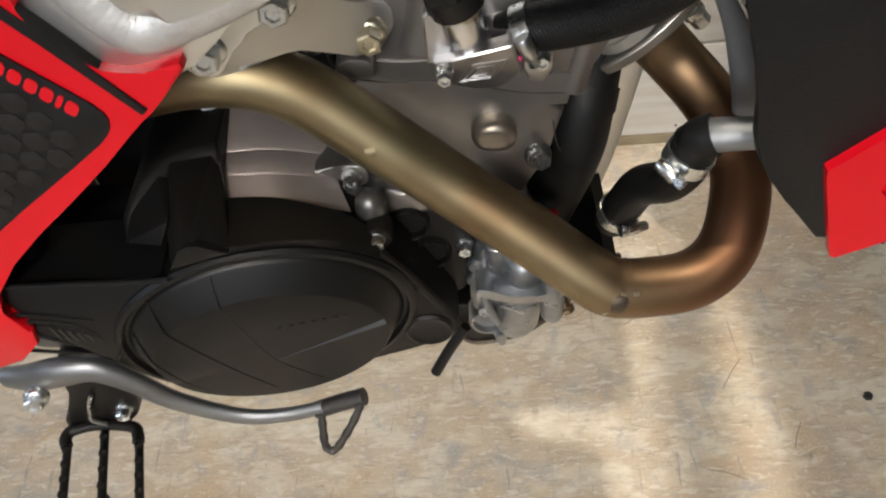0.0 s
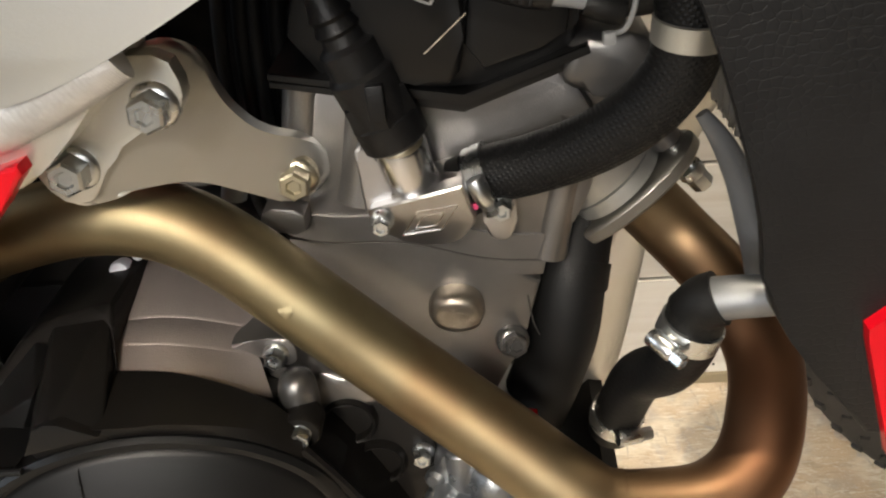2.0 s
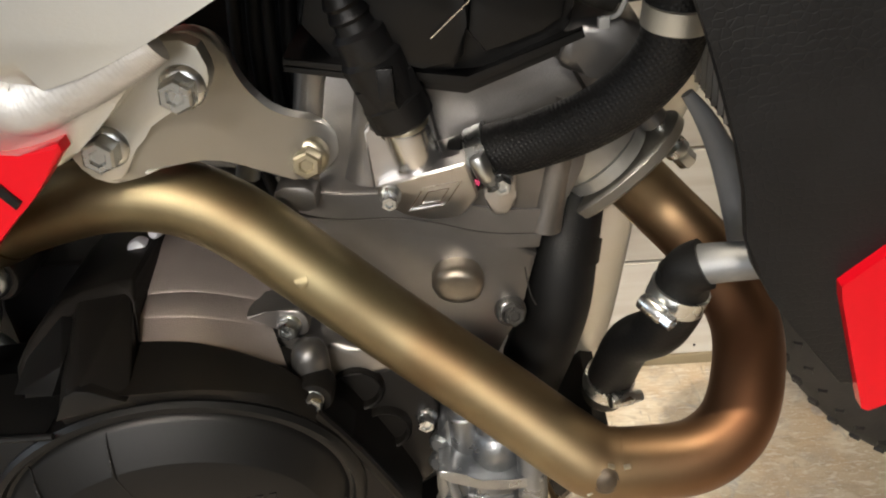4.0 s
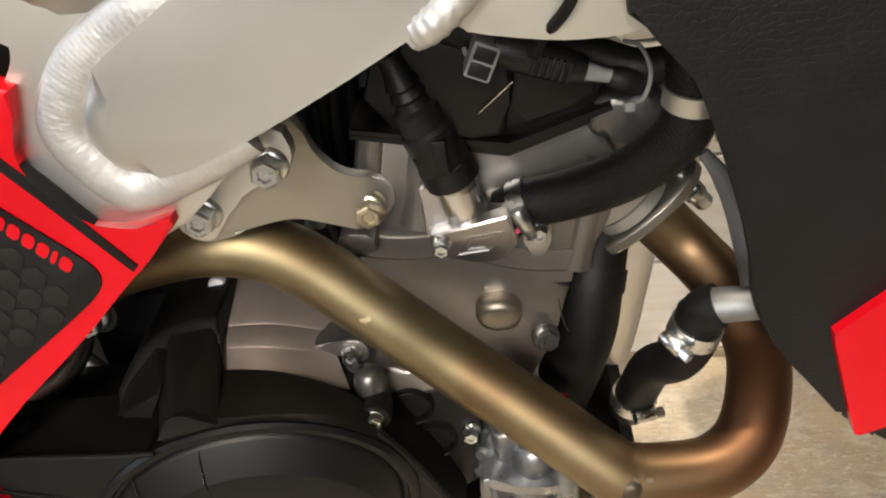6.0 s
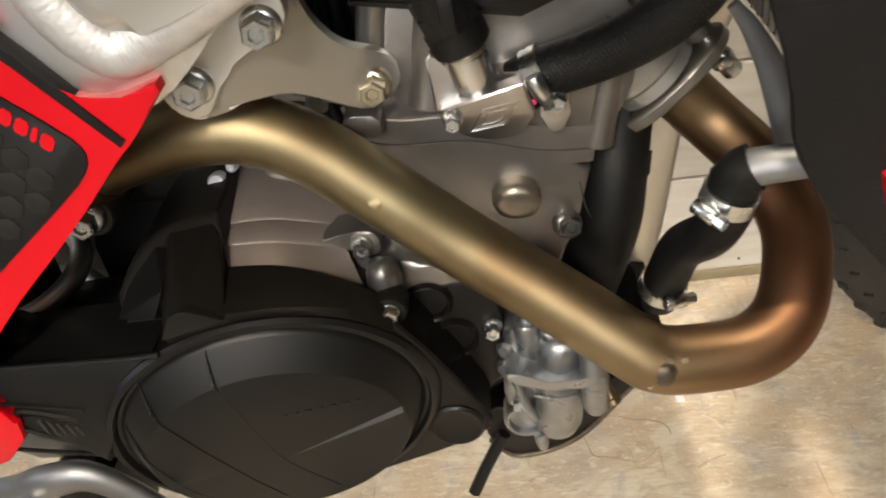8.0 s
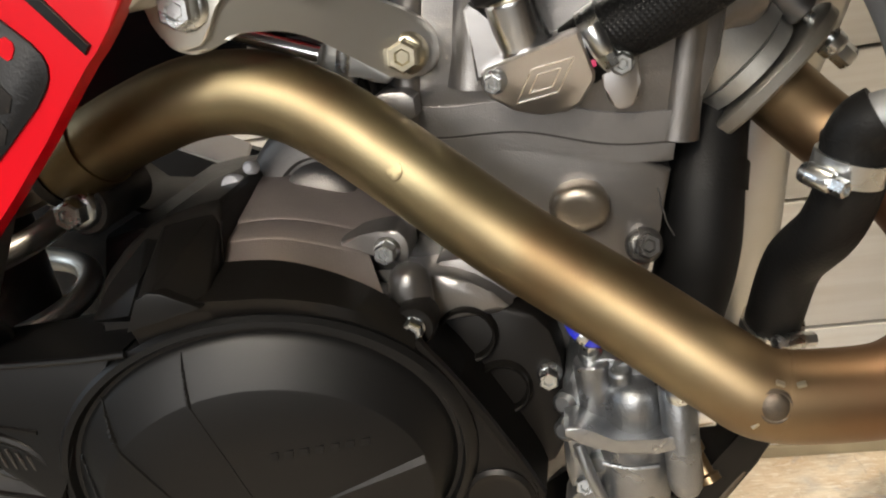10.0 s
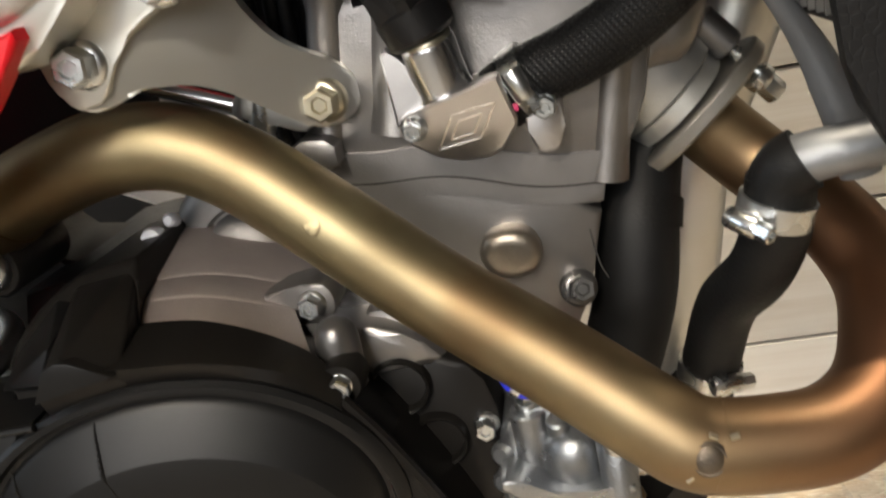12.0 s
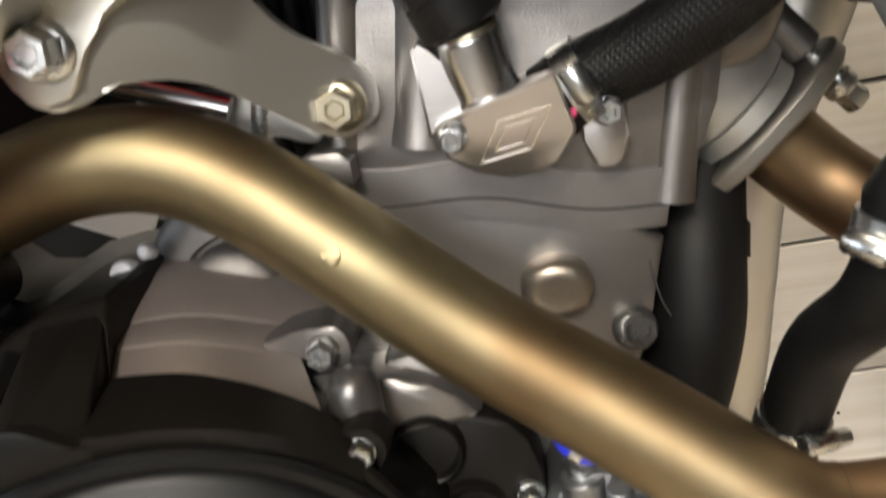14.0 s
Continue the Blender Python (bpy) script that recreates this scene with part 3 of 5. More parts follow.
# hoses and down tube
part("water_hose", tube([(0.106, 0.125, 0.572), (0.099, 0.105, 0.556), (0.094, 0.092, 0.535), (0.09, 0.086, 0.51), (0.083, 0.085, 0.485), (0.07, 0.08, 0.455)], 0.0195, 28), FINE_HOSE, bike)
low = part("lower_coolant_hose", tube([(0.112, 0.055, 0.465), (0.116, 0.045, 0.49), (0.122, 0.035, 0.515), (0.132, 0.018, 0.535), (0.138, 0.01, 0.555), (0.140, 0.008, 0.574)], 0.0122, 24), RUBBER, bike)
part("down_tube", tube([(0.195, 0.15, 0.7), (0.15, 0.15, 0.6), (0.127, 0.15, 0.55), (0.117, 0.15, 0.5), (0.108, 0.15, 0.45), (0.094, 0.15, 0.4), (0.07, 0.15, 0.36)], 0.0235, 28, 8, 0.85), SATIN, bike)

# water pump, skid plate
pump = part("water_pump", slab([(0.026, 0.482), (0.044, 0.485), (0.05, 0.477), (0.062, 0.475), (0.076, 0.468), (0.07, 0.425), (0.057, 0.424), (0.05, 0.4), (0.028, 0.392), (0.015, 0.412), (0.018, 0.465)], 0.024, 0.1, 0.006, 1), PUMP_ALU, bike)
flange_bolt(pump, (0.034, 0.03, 0.484), (0, -0.5, 1), 0.004, 0.0055)
flange_bolt(pump, (0.069, 0.004, 0.477), (0, -0.5, 1), 0.004, 0.0055)
flange_bolt(pump, (0.024, 0.026, 0.419), (0, -1, 0.3), 0.004, 0.0055)
skid = part("skid_plate", slab([(-0.005, 0.392), (0.0, 0.357), (0.018, 0.339), (0.06, 0.354), (0.1, 0.4), (0.12, 0.43), (0.105, 0.437), (0.075, 0.392), (0.05, 0.385)], 0.05, 0.24, 0.002, 1), BLACK, bike)
part("drain_hose", tube([(0.01, 0.045, 0.37), (-0.004, 0.042, 0.345), (-0.016, 0.038, 0.322)], 0.0042, 14), RUBBER, bike)

# pedal and peg
pedal = part("brake_pedal", tube([(-0.292, -0.012, 0.424, 0.009), (-0.272, -0.016, 0.428, 0.0115), (-0.25, -0.02, 0.438, 0.0118), (-0.228, -0.02, 0.4395, 0.0105), (-0.208, -0.02, 0.423, 0.009), (-0.186, -0.02, 0.395, 0.008), (-0.148, -0.02, 0.371, 0.007), (-0.118, -0.02, 0.3695, 0.0063), (-0.09, -0.02, 0.376, 0.0058)], None, 18, 8, 0.7), PEDAL_ALU, bike, "forged grey aluminium brake pedal")
tip = part("pedal_tip", tube([(-0.096, -0.019, 0.371), (-0.08, -0.018, 0.377), (-0.061, -0.018, 0.384)], 0.0062, 14, 4), DARK_STEEL, pedal)
part("tip_loop", tube([(-0.0925, -0.018, 0.373), (-0.091, -0.032, 0.37), (-0.0885, -0.045, 0.368), (-0.082, -0.049, 0.369), (-0.075, -0.04, 0.371), (-0.067, -0.028, 0.377), (-0.062, -0.018, 0.384)], 0.0028, 10, 5, ripple=(0.12, 1.9)), DARK_STEEL, pedal, "toothed steel tip loop")
flange_bolt(pedal, (-0.268, -0.03, 0.424), (0.1, -1, 0.2), 0.0055, 0.008, 0.006)
mount = part("foot_peg_mount", slab([(-0.285, 0.47), (-0.25, 0.482), (-0.215, 0.472), (-0.188, 0.448), (-0.19, 0.43), (-0.22, 0.425), (-0.285, 0.43)], 0.005, 0.05, 0.004, 1), PEDAL_ALU, bike, "cast aluminium foot peg mount")
flange_bolt(mount, (-0.205, 0.004, 0.45), (0, -1, 0), 0.004, 0.0056)
carrier = part("peg_bracket", slab([(-0.263, 0.43), (-0.226, 0.43), (-0.221, 0.39), (-0.2245, 0.364), (-0.237, 0.35), (-0.262, 0.339), (-0.284, 0.345), (-0.2815, 0.362), (-0.268, 0.374), (-0.263, 0.4)], -0.008, 0.03, 0.003, 1), BLACK, bike, "black steel foot peg bracket")
flange_bolt(carrier, (-0.233, -0.009, 0.372), (0, -1, 0), 0.0045, 0.0062)
part("spring_clip", tube([(-0.247, -0.012, 0.396), (-0.252, -0.013, 0.386), (-0.256, -0.013, 0.374), (-0.258, -0.013, 0.366), (-0.25, -0.012, 0.358)], 0.0016, 8, 6), ZINC, carrier)
peg = part("foot_peg", tube([(-0.2795, -0.024, 0.35), (-0.2815, -0.018, 0.351), (-0.277, -0.012, 0.352), (-0.257, -0.009, 0.353), (-0.234, -0.012, 0.352), (-0.229, -0.018, 0.351), (-0.2275, -0.024, 0.35)], 0.0044, 12, 5), BLACK, bike, "black steel foot peg with toothed bars")
for (xa, ya), (xb, yb) in (((-0.2805, -0.02), (-0.2637, -0.112)), ((-0.2555, -0.011), (-0.236, -0.112)), ((-0.2285, -0.02), (-0.2085, -0.112))):
    bm = tube([(xa, ya, 0.348), ((xa + xb) / 2, (ya + yb) / 2, 0.348), (xb, yb, 0.348)], 0.0031, 10, 3)
    for k in range(8):
        u = (k + 0.6) / 8
        lathe([(0.003, 0), (0.002, 0.004), (0.0012, 0.0044)], (xa + u * (xb - xa), ya + u * (yb - ya), 0.35), (0, 0, 1), 4, bm=bm, turn=0.78)
    part("toothed_bar", bm, BLACK, peg)
bm = bmesh.new()
for z in (0.337, 0.345):
    bm.faces.new([bm.verts.new((x, y, z)) for x, y in ((-0.247, -0.056), (-0.262, -0.082), (-0.243, -0.108), (-0.22, -0.084))])
low_ring, top_ring = list(bm.verts)[:4], list(bm.verts)[4:]
for k in range(4):
    bm.faces.new((low_ring[k], low_ring[(k + 1) % 4], top_ring[(k + 1) % 4], top_ring[k]))
bmesh.ops.recalc_face_normals(bm, faces=bm.faces)
part("centre_web", bm, BLACK, peg, smooth=False)
part("end_bar", tube([(-0.2637, -0.112, 0.348), (-0.236, -0.1145, 0.348), (-0.2085, -0.112, 0.348)], 0.0042, 10, 4), BLACK, peg)

# clutch cover facet lines
def on_cover(x, z):
    """Depth of the clutch cover's face at a place."""
    for (rx0, rz0, x0, z0, h0), (rx1, rz1, x1, z1, h1) in zip(COVER[6:], COVER[7:]):
        for k in range(9):
            t = k / 8
            w = [u + (v - u) * t for u, v in ((rx0, rx1), (rz0, rz1), (x0, x1), (z0, z1))]
            if math.hypot((x - w[2]) / w[0], (z - w[3]) / w[1]) >= 1:
                return rim_plane(x, z) - h0 - (h1 - h0) * t
    return rim_plane(x, z) - 0.01


def crease(points, width, mat, name):
    """A line along the face of the clutch cover; width at its start and end."""
    pts = spline(points, 10)
    part(name, tube([(p[0], on_cover(p[0], p[1]) + 0.0002, p[1], width[0] + (width[1] - width[0]) * k / (len(pts) - 1)) for k, p in enumerate(pts)], None, 6, 1), mat, clutch)


# raised black lines stand in for the shade inside the cover's grooves
crease([(-0.1255, 0.53), (-0.1252, 0.52), (-0.1245, 0.5085)], (0.0003, 0.0011), RUBBER, "groove_shade_line")
crease([(-0.1245, 0.5085), (-0.118, 0.484), (-0.1069, 0.4457), (-0.083, 0.411)], (0.0005, 0.0006), BLACK_MAG, "facet_ridge")
crease([(-0.165, 0.5155), (-0.1635, 0.506), (-0.161, 0.496)], (0.0004, 0.0015), RUBBER, "groove_shade_line")
crease([(-0.161, 0.496), (-0.148, 0.47), (-0.13, 0.437), (-0.114, 0.411)], (0.0011, 0.0005), BLACK_MAG, "facet_ridge")
crease([(-0.182, 0.489), (-0.178, 0.473), (-0.166, 0.44), (-0.154, 0.423)], (0.0006, 0.0004), BLACK_MAG, "facet_ridge")
# the raised lower facet: its upper edge is a narrow slope that dies out at the crossing of the creases
bm = bmesh.new()
top, lip, foot = [], [], []
for k in range(13):
    t = k / 12
    x, z = -0.1069 + 0.0705 * t, 0.4457 + 0.0205 * t
    top.append(bm.verts.new((x - 0.001 * t, on_cover(x, z) + 0.0004, z + 0.0005 + 0.0022 * t)))
    lip.append(bm.verts.new((x, rim_plane(x, z) - 0.0101 - 0.0014 * t, z - 0.0009 * t)))
for k in range(13):
    a = 0.16 - 1.3 * k / 12
    x, z = -0.1057 + 0.0695 * math.cos(a), 0.4566 + 0.0545 * math.sin(a)
    foot.append(bm.verts.new((x, rim_plane(x, z) - 0.0094, z)))
mid = bm.verts.new((-0.068, rim_plane(-0.068, 0.438) - 0.0106, 0.438))
for k in range(12):
    bm.faces.new((top[k], top[k + 1], lip[k + 1], lip[k]))
    bm.faces.new((lip[k], lip[k + 1], mid))
    bm.faces.new((foot[k], foot[k + 1], mid))
bm.faces.new((lip[12], foot[0], mid))
bm.faces.new((foot[12], lip[0], mid))
part("raised_facet", bm, BLACK_MAG, clutch)
for k in range(7):
    x = -0.1 + k * 0.0064
    part("raised_bar", slab([(x, 0.4775), (x + 0.0008, 0.481), (x + 0.0048, 0.481), (x + 0.004, 0.4775)], on_cover(x, 0.479) - 0.00004, on_cover(x, 0.479) + 0.003, 0.0, 0, 1), BLACK_MAG, clutch)


def loft(rows, steps=6):
    """A sheet through rows of places, smoothed along each row."""
    bm = bmesh.new()
    grid = [[bm.verts.new(p) for p in spline(r, steps)] for r in rows]
    for p, q in zip(grid, grid[1:]):
        for k in range(len(p) - 1):
            bm.faces.new((p[k], p[k + 1], q[k + 1], q[k]))
    return bm


# the ledge of the black cover over the clutch cover: columns of (x, front z and y, back z and y)
LEDGE = [(-0.1148, 0.5515, -0.0255, 0.5545, 0.009), (-0.1, 0.5488, -0.0225, 0.5535, 0.0092), (-0.085, 0.5465, -0.019, 0.551, 0.0093), (-0.065, 0.5392, -0.013, 0.543, 0.0094), (-0.047, 0.528, -0.006, 0.5315, 0.0094), (-0.034, 0.5155, -0.002, 0.519, 0.006)]
rows = [[], [], [], [], []]
for x, z2, y2, z3, y3 in LEDGE:
    rim_z = CZ + 0.0735 * math.sqrt(1 - ((x - CX) / 0.0905) ** 2)
    rim_y = rim_plane(x, rim_z)
    for row, (y, z) in zip(rows, ((rim_y + 0.006, rim_z - 0.003), (rim_y + 0.003, rim_z + 0.0015), (y2, z2), (y3, z3), (y3 + 0.004, z3 - 0.02))):
        row.append((x, y, z))
part("cover_ledge", loft(rows, 4), BLACK, right_cover)


def solid(places, bevel=0.0):
    """The convex solid round some places, its edges softened."""
    bm = bmesh.new()
    for p in places:
        bm.verts.new(p)
    made = bmesh.ops.convex_hull(bm, input=bm.verts[:])
    bmesh.ops.delete(bm, geom=[g for g in made["geom_interior"] if isinstance(g, bmesh.types.BMVert)], context="VERTS")
    bmesh.ops.dissolve_limit(bm, angle_limit=radians(6), verts=bm.verts[:], edges=bm.edges[:])
    if bevel:
        bmesh.ops.bevel(bm, geom=bm.edges[:], offset=bevel, segments=2, affect="EDGES", profile=0.6, clamp_overlap=True)
    return bm


part("cover_shoulder", solid([(-0.143, -0.0268, 0.542), (-0.1345, -0.028, 0.5565), (-0.128, -0.0278, 0.5585), (-0.109, -0.0232, 0.549), (-0.109, -0.02, 0.538), (-0.143, -0.024, 0.534),
    (-0.149, 0.008, 0.557), (-0.146, 0.03, 0.5715), (-0.1195, 0.034, 0.574), (-0.115, 0.009, 0.5545), (-0.113, 0.012, 0.53), (-0.15, 0.012, 0.53)], 0.0012), BLACK, right_cover)
part("scoop", solid([(-0.1737, -0.0062, 0.5398), (-0.1505, -0.014, 0.5435), (-0.143, -0.0105, 0.5575), (-0.168, 0.006, 0.552), (-0.15, 0.016, 0.568), (-0.142, 0.016, 0.565), (-0.17, 0.012, 0.53), (-0.145, 0.004, 0.532)], 0.0008), BLACK_MAG, right_cover)

# pads, ribs and slot on the black cover
part("raised_pad", slab([(-0.1418, 0.5435), (-0.1345, 0.5565), (-0.129, 0.5588), (-0.124, 0.5577), (-0.1095, 0.549)], -0.0302, -0.012, 0.0009, 0, 2, tilt=lambda x, z: (x + 0.13) * 0.12), BLACK_MAG, right_cover)
part("cover_arm", slab([(-0.25, 0.531), (-0.152, 0.5325), (-0.168, 0.519), (-0.182, 0.5), (-0.194, 0.478), (-0.198, 0.464), (-0.222, 0.484), (-0.238, 0.508)], -0.0255, 0.02, 0.002, 0, 2, tilt=lambda x, z: (z - 0.5335) * 0.12), BLACK_MAG, right_cover)
part("step_ridge", tube([(-0.26, -0.0265, 0.5335), (-0.21, -0.0275, 0.533), (-0.168, -0.029, 0.5328), (-0.147, -0.0295, 0.5335)], 0.0016, 8, 6), BLACK_MAG, right_cover)
part("slot_frame", tube([(-0.238, -0.0292, 0.492), (-0.234, -0.0292, 0.505), (-0.21, -0.0292, 0.496), (-0.2, -0.0292, 0.483), (-0.214, -0.0292, 0.479), (-0.238, -0.0292, 0.492)], 0.0022, 8, 5), BLACK, right_cover)
part("slot_pocket", slab([(-0.236, 0.493), (-0.233, 0.503), (-0.211, 0.495), (-0.203, 0.484), (-0.214, 0.481)], -0.0305, -0.018, 0.0004, 1), RUBBER, right_cover)
for k in range(5):
    part("slot_rib", tube([(-0.226 + k * 0.0045, -0.0308, 0.499 - k * 0.002), (-0.224 + k * 0.0045, -0.0308, 0.487 - k * 0.001)], 0.0008, 6, 2), DARK_STEEL, right_cover)
for z in (0.502, 0.466):
    part("long_rib", tube([(-0.256, -0.0292, z + 0.012), (-0.2, -0.0292, z - 0.001)], 0.0012, 6, 2), BLACK, right_cover)
part("timing_plug", lathe([(0.016, -0.002), (0.016, 0.002), (0.014, 0.0035), (0.0115, 0.0025), (0.01, 0.002)], (-0.012, 0.001, 0.432), (0, -1, 0), 32), BLACK, right_cover)
part("edge_web", tube([(-0.035, -0.002, 0.514), (-0.02, 0.0, 0.488), (-0.004, 0.002, 0.455), (0.006, 0.004, 0.43)], 0.003, 8, 6), BLACK, right_cover)
part("boss", lathe([(0.0095, -0.01), (0.0095, 0.002), (0.0085, 0.004)], (-0.036, 0.008, 0.517), (0, -1, 0), 24), BLACK, right_cover)

# case details
SHOULDER = [
    [(-0.116, 0.016, 0.515), (-0.084, 0.016, 0.512), (-0.045, 0.026, 0.5)],
    [(-0.116, 0.007, 0.552), (-0.084, 0.0085, 0.5475), (-0.05, 0.019, 0.5265)],
    [(-0.1172, 0.0225, 0.5585), (-0.09, 0.023, 0.5565), (-0.057, 0.033, 0.541)],
    [(-0.1175, 0.0235, 0.5595), (-0.09, 0.024, 0.5575), (-0.057, 0.034, 0.542)],
    [(-0.12, 0.037, 0.5625), (-0.09, 0.0395, 0.56), (-0.048, 0.047, 0.543)],
    [(-0.12, 0.038, 0.5635), (-0.09, 0.0405, 0.561), (-0.048, 0.048, 0.544)],
    [(-0.121, 0.071, 0.572), (-0.092, 0.0715, 0.567), (-0.042, 0.075, 0.55)],
    [(-0.121, 0.13, 0.58), (-0.092, 0.13, 0.576), (-0.042, 0.13, 0.56)]]
for a, b in ((0, 3), (2, 5), (4, 8)):
    part("case_step", loft(SHOULDER[a:b]), CASE_ALU, case)
part("bolt_boss", slab([(-0.072, 0.5495), (-0.053, 0.5525), (-0.042, 0.5525), (-0.0375, 0.547), (-0.038, 0.538), (-0.044, 0.5355), (-0.0535, 0.5415)], 0.03, 0.05, 0.002, 1), CAST, case)
part("gear_dome", lathe([(0.042, -0.02), (0.042, -0.004), (0.0402, 0.002), (0.0355, 0.006), (0.029, 0.0082), (0.0235, 0.0085), (0.022, 0.006), (0.0205, 0.0066), (0.0195, 0.012), (0.016, 0.0155), (0.008, 0.0168)], (-0.089, 0.086, 0.555), (0, -1, 0.05), 44), DOME, case)

part("vertical_boss", lathe([(0.0098, -0.018), (0.0096, -0.002), (0.0092, 0.005), (0.008, 0.0095), (0.005, 0.0125), (0.001, 0.0135)], (-0.0385, 0.022, 0.526), (0.06, 0, 1), 24), CAST_DARK, case)
part("pale_case_side", slab([(-0.034, 0.53), (-0.012, 0.53), (0.012, 0.51), (-0.005, 0.503), (-0.03, 0.512)], 0.045, 0.08, 0.004, 1), CAST, case)

# cylinder details
def lean_part(name, bm, mat, parent, label=""):
    return leaning(part(name, bm, mat, parent, label))


def joint(x):
    """Wavy height of the joint between head and cylinder."""
    return 0.0022 * math.sin(x * 75 + 2.2) + 0.0012 * math.sin(x * 33)


def wavy(x0, x1, low, high, front, back, bevel=0.0):
    xs = [x0 + (x1 - x0) * k / 24 for k in range(25)]
    return slab([(x, high + joint(x)) for x in xs] + [(x, low + joint(x)) for x in reversed(xs)], front, back, bevel, 0)


lean_part("base_gasket", wavy(-0.0615, 0.0595, -0.0094, -0.0086, 0.0662, 0.19), DARK_STEEL, cylinder)
lean_part("deck_flange", wavy(-0.0625, 0.0605, -0.0086, -0.0008, 0.0648, 0.19, 0.0006), CAST, cylinder)
part("cast_boss", slab([(0.022, 0.543), (0.027, 0.552), (0.037, 0.5545), (0.047, 0.551), (0.051, 0.541), (0.047, 0.5315), (0.036, 0.529), (0.026, 0.533)], 0.053, 0.08, 0.007, 1, 5, tilt=lambda x, z: (z - 0.547) * -0.12), BOSS, cylinder)
flange_bolt(cylinder, (0.0635, 0.062, 0.5195), (0.2, -1, 0.3), 0.0055, 0.0085, 0.007, CAST_DARK)
lean_part("side_ear", slab([(-0.075, 0.006), (-0.073, 0.018), (-0.055, 0.02), (-0.052, 0.006)], 0.052, 0.09, 0.002, 1), CAST, head)
for x, z0, z1, r in ((-0.06, 0.004, 0.076, 0.009), (-0.03, 0.02, 0.074, 0.012), (0.0615, 0.002, 0.075, 0.009)):
    lean_part("cast_column", lathe([(r * 1.1, z0), (r, z0 + 0.012), (r, z1 - 0.006), (r * 1.15, z1)], (x, 0.0725, 0), (0, 0, 1), 22), CAST, head)
lean_part("head_gasket", wavy(-0.063, 0.063, -0.0008, 0.0004, 0.0655, 0.19), DARK_STEEL, head)
lean_part("deck_lip", wavy(-0.0635, 0.0645, 0.0004, 0.014, 0.0646, 0.19, 0.0006), CAST, head)
lean_part("front_shoulder", slab([(0.03, 0.06), (0.035, 0.1), (0.07, 0.112), (0.1, 0.09), (0.095, 0.05), (0.06, 0.045)], 0.075, 0.17, 0.012, 2, 4), CAST, head)
lean_part("front_lug", slab([(0.045, 0.095), (0.05, 0.118), (0.082, 0.12), (0.09, 0.1), (0.07, 0.092)], 0.045, 0.1, 0.006, 2, 3), CAST_DARK, head)
for z, y in ((0.079, 0.047), (0.0835, 0.0435)):
    lean_part("cover_lip", slab([(-0.07, z - 0.001), (-0.07, z + 0.0025), (0.01, z + 0.0025), (0.055, z + 0.031), (0.057, z + 0.027), (0.011, z - 0.001)], y, 0.15, 0.001, 0), BLACK_MAG, valve_cover)
lean_part("cover_face", slab([(-0.052, 0.092), (-0.046, 0.15), (0.0, 0.152), (0.008, 0.1), (0.002, 0.09)], 0.038, 0.06, 0.003, 1), BLACK_MAG, valve_cover)
lean_part("cover_facet", slab([(0.008, 0.094), (0.004, 0.152), (0.03, 0.152), (0.046, 0.13), (0.046, 0.114)], 0.044, 0.06, 0.003, 1), BLACK_MAG, valve_cover)
lean_part("scratch", tube([(-0.008, 0.0372, 0.104), (0.006, 0.0372, 0.122)], 0.0004, 5, 2), ENGRAVED, valve_cover)

# adapter plate engraving, lug
def engraved(x0, z0, x1, z1, w=0.00035):
    part("engraved_line", tube([(x0, plate_y(x0, z0), z0), (x1, plate_y(x1, z1), z1)], w, 5, 1), ENGRAVED, plate)


def on_plate(u, v):
    """Nested squares lie aslant on the plate."""
    return 0.0305 + 0.0088 * u + 0.0042 * v, 0.6048 + 0.0012 * u + 0.0068 * v


for size in (1.0, 0.55):
    for a, b in (((-1, -1), (-1, 1)), ((1, -1), (1, 1)), ((-1, 1), (1, 1)), ((-1, -1), (1, -1))):
        engraved(*on_plate(a[0] * size, a[1] * size), *on_plate(b[0] * size, b[1] * size), 0.00042 if a[0] == b[0] else 0.00032)
part("back_web", slab([(0.0025, 0.608), (0.0015, 0.637), (0.0042, 0.64), (0.0085, 0.6365), (0.018, 0.622), (0.024, 0.617)], 0.043, 0.052, 0.001, 0, 1), MACHINED, plate)
part("top_ledge", slab([(0.006, 0.612), (0.02, 0.617), (0.044, 0.6225), (0.047, 0.619), (0.047, 0.6)], 0.044, 0.075, 0.001, 0, 1), MACHINED, plate)
lug = part("round_lug", slab([(0.0525, 0.611), (0.054, 0.592), (0.0575, 0.586), (0.064, 0.586), (0.0685, 0.592), (0.0695, 0.611)], 0.05, 0.075, 0.0015, 1), MACHINED, plate)
flange_bolt(plate, (0.0618, 0.046, 0.6065), (0, -1, 0), 0.0042, 0.0056)
part("gold_ring", lathe([(0.0104, 0), (0.0104, 0.0022), (0.0098, 0.003)], (0.021, 0.0442, 0.639), (-0.2, -0.25, 1), 24), YELLOW_ZINC, fitting)
part("boot_rib", lathe([(0.0148, 0), (0.0156, 0.002), (0.0152, 0.012), (0.013, 0.013)], (0.0167, 0.0424, 0.6525), (-0.34, -0.08, 1), 6), PLASTIC, plug)
part("plug_clip", box(0.0125, 0.0195, 0.0255, 0.032, 0.657, 0.672, 0.001), PLASTIC, plug)
part("cable", tube([(-0.0045, 0.033, 0.712), (-0.012, 0.034, 0.726), (-0.012, 0.04, 0.742), (0.0, 0.05, 0.758)], 0.0045, 12, 6), RUBBER, plug)


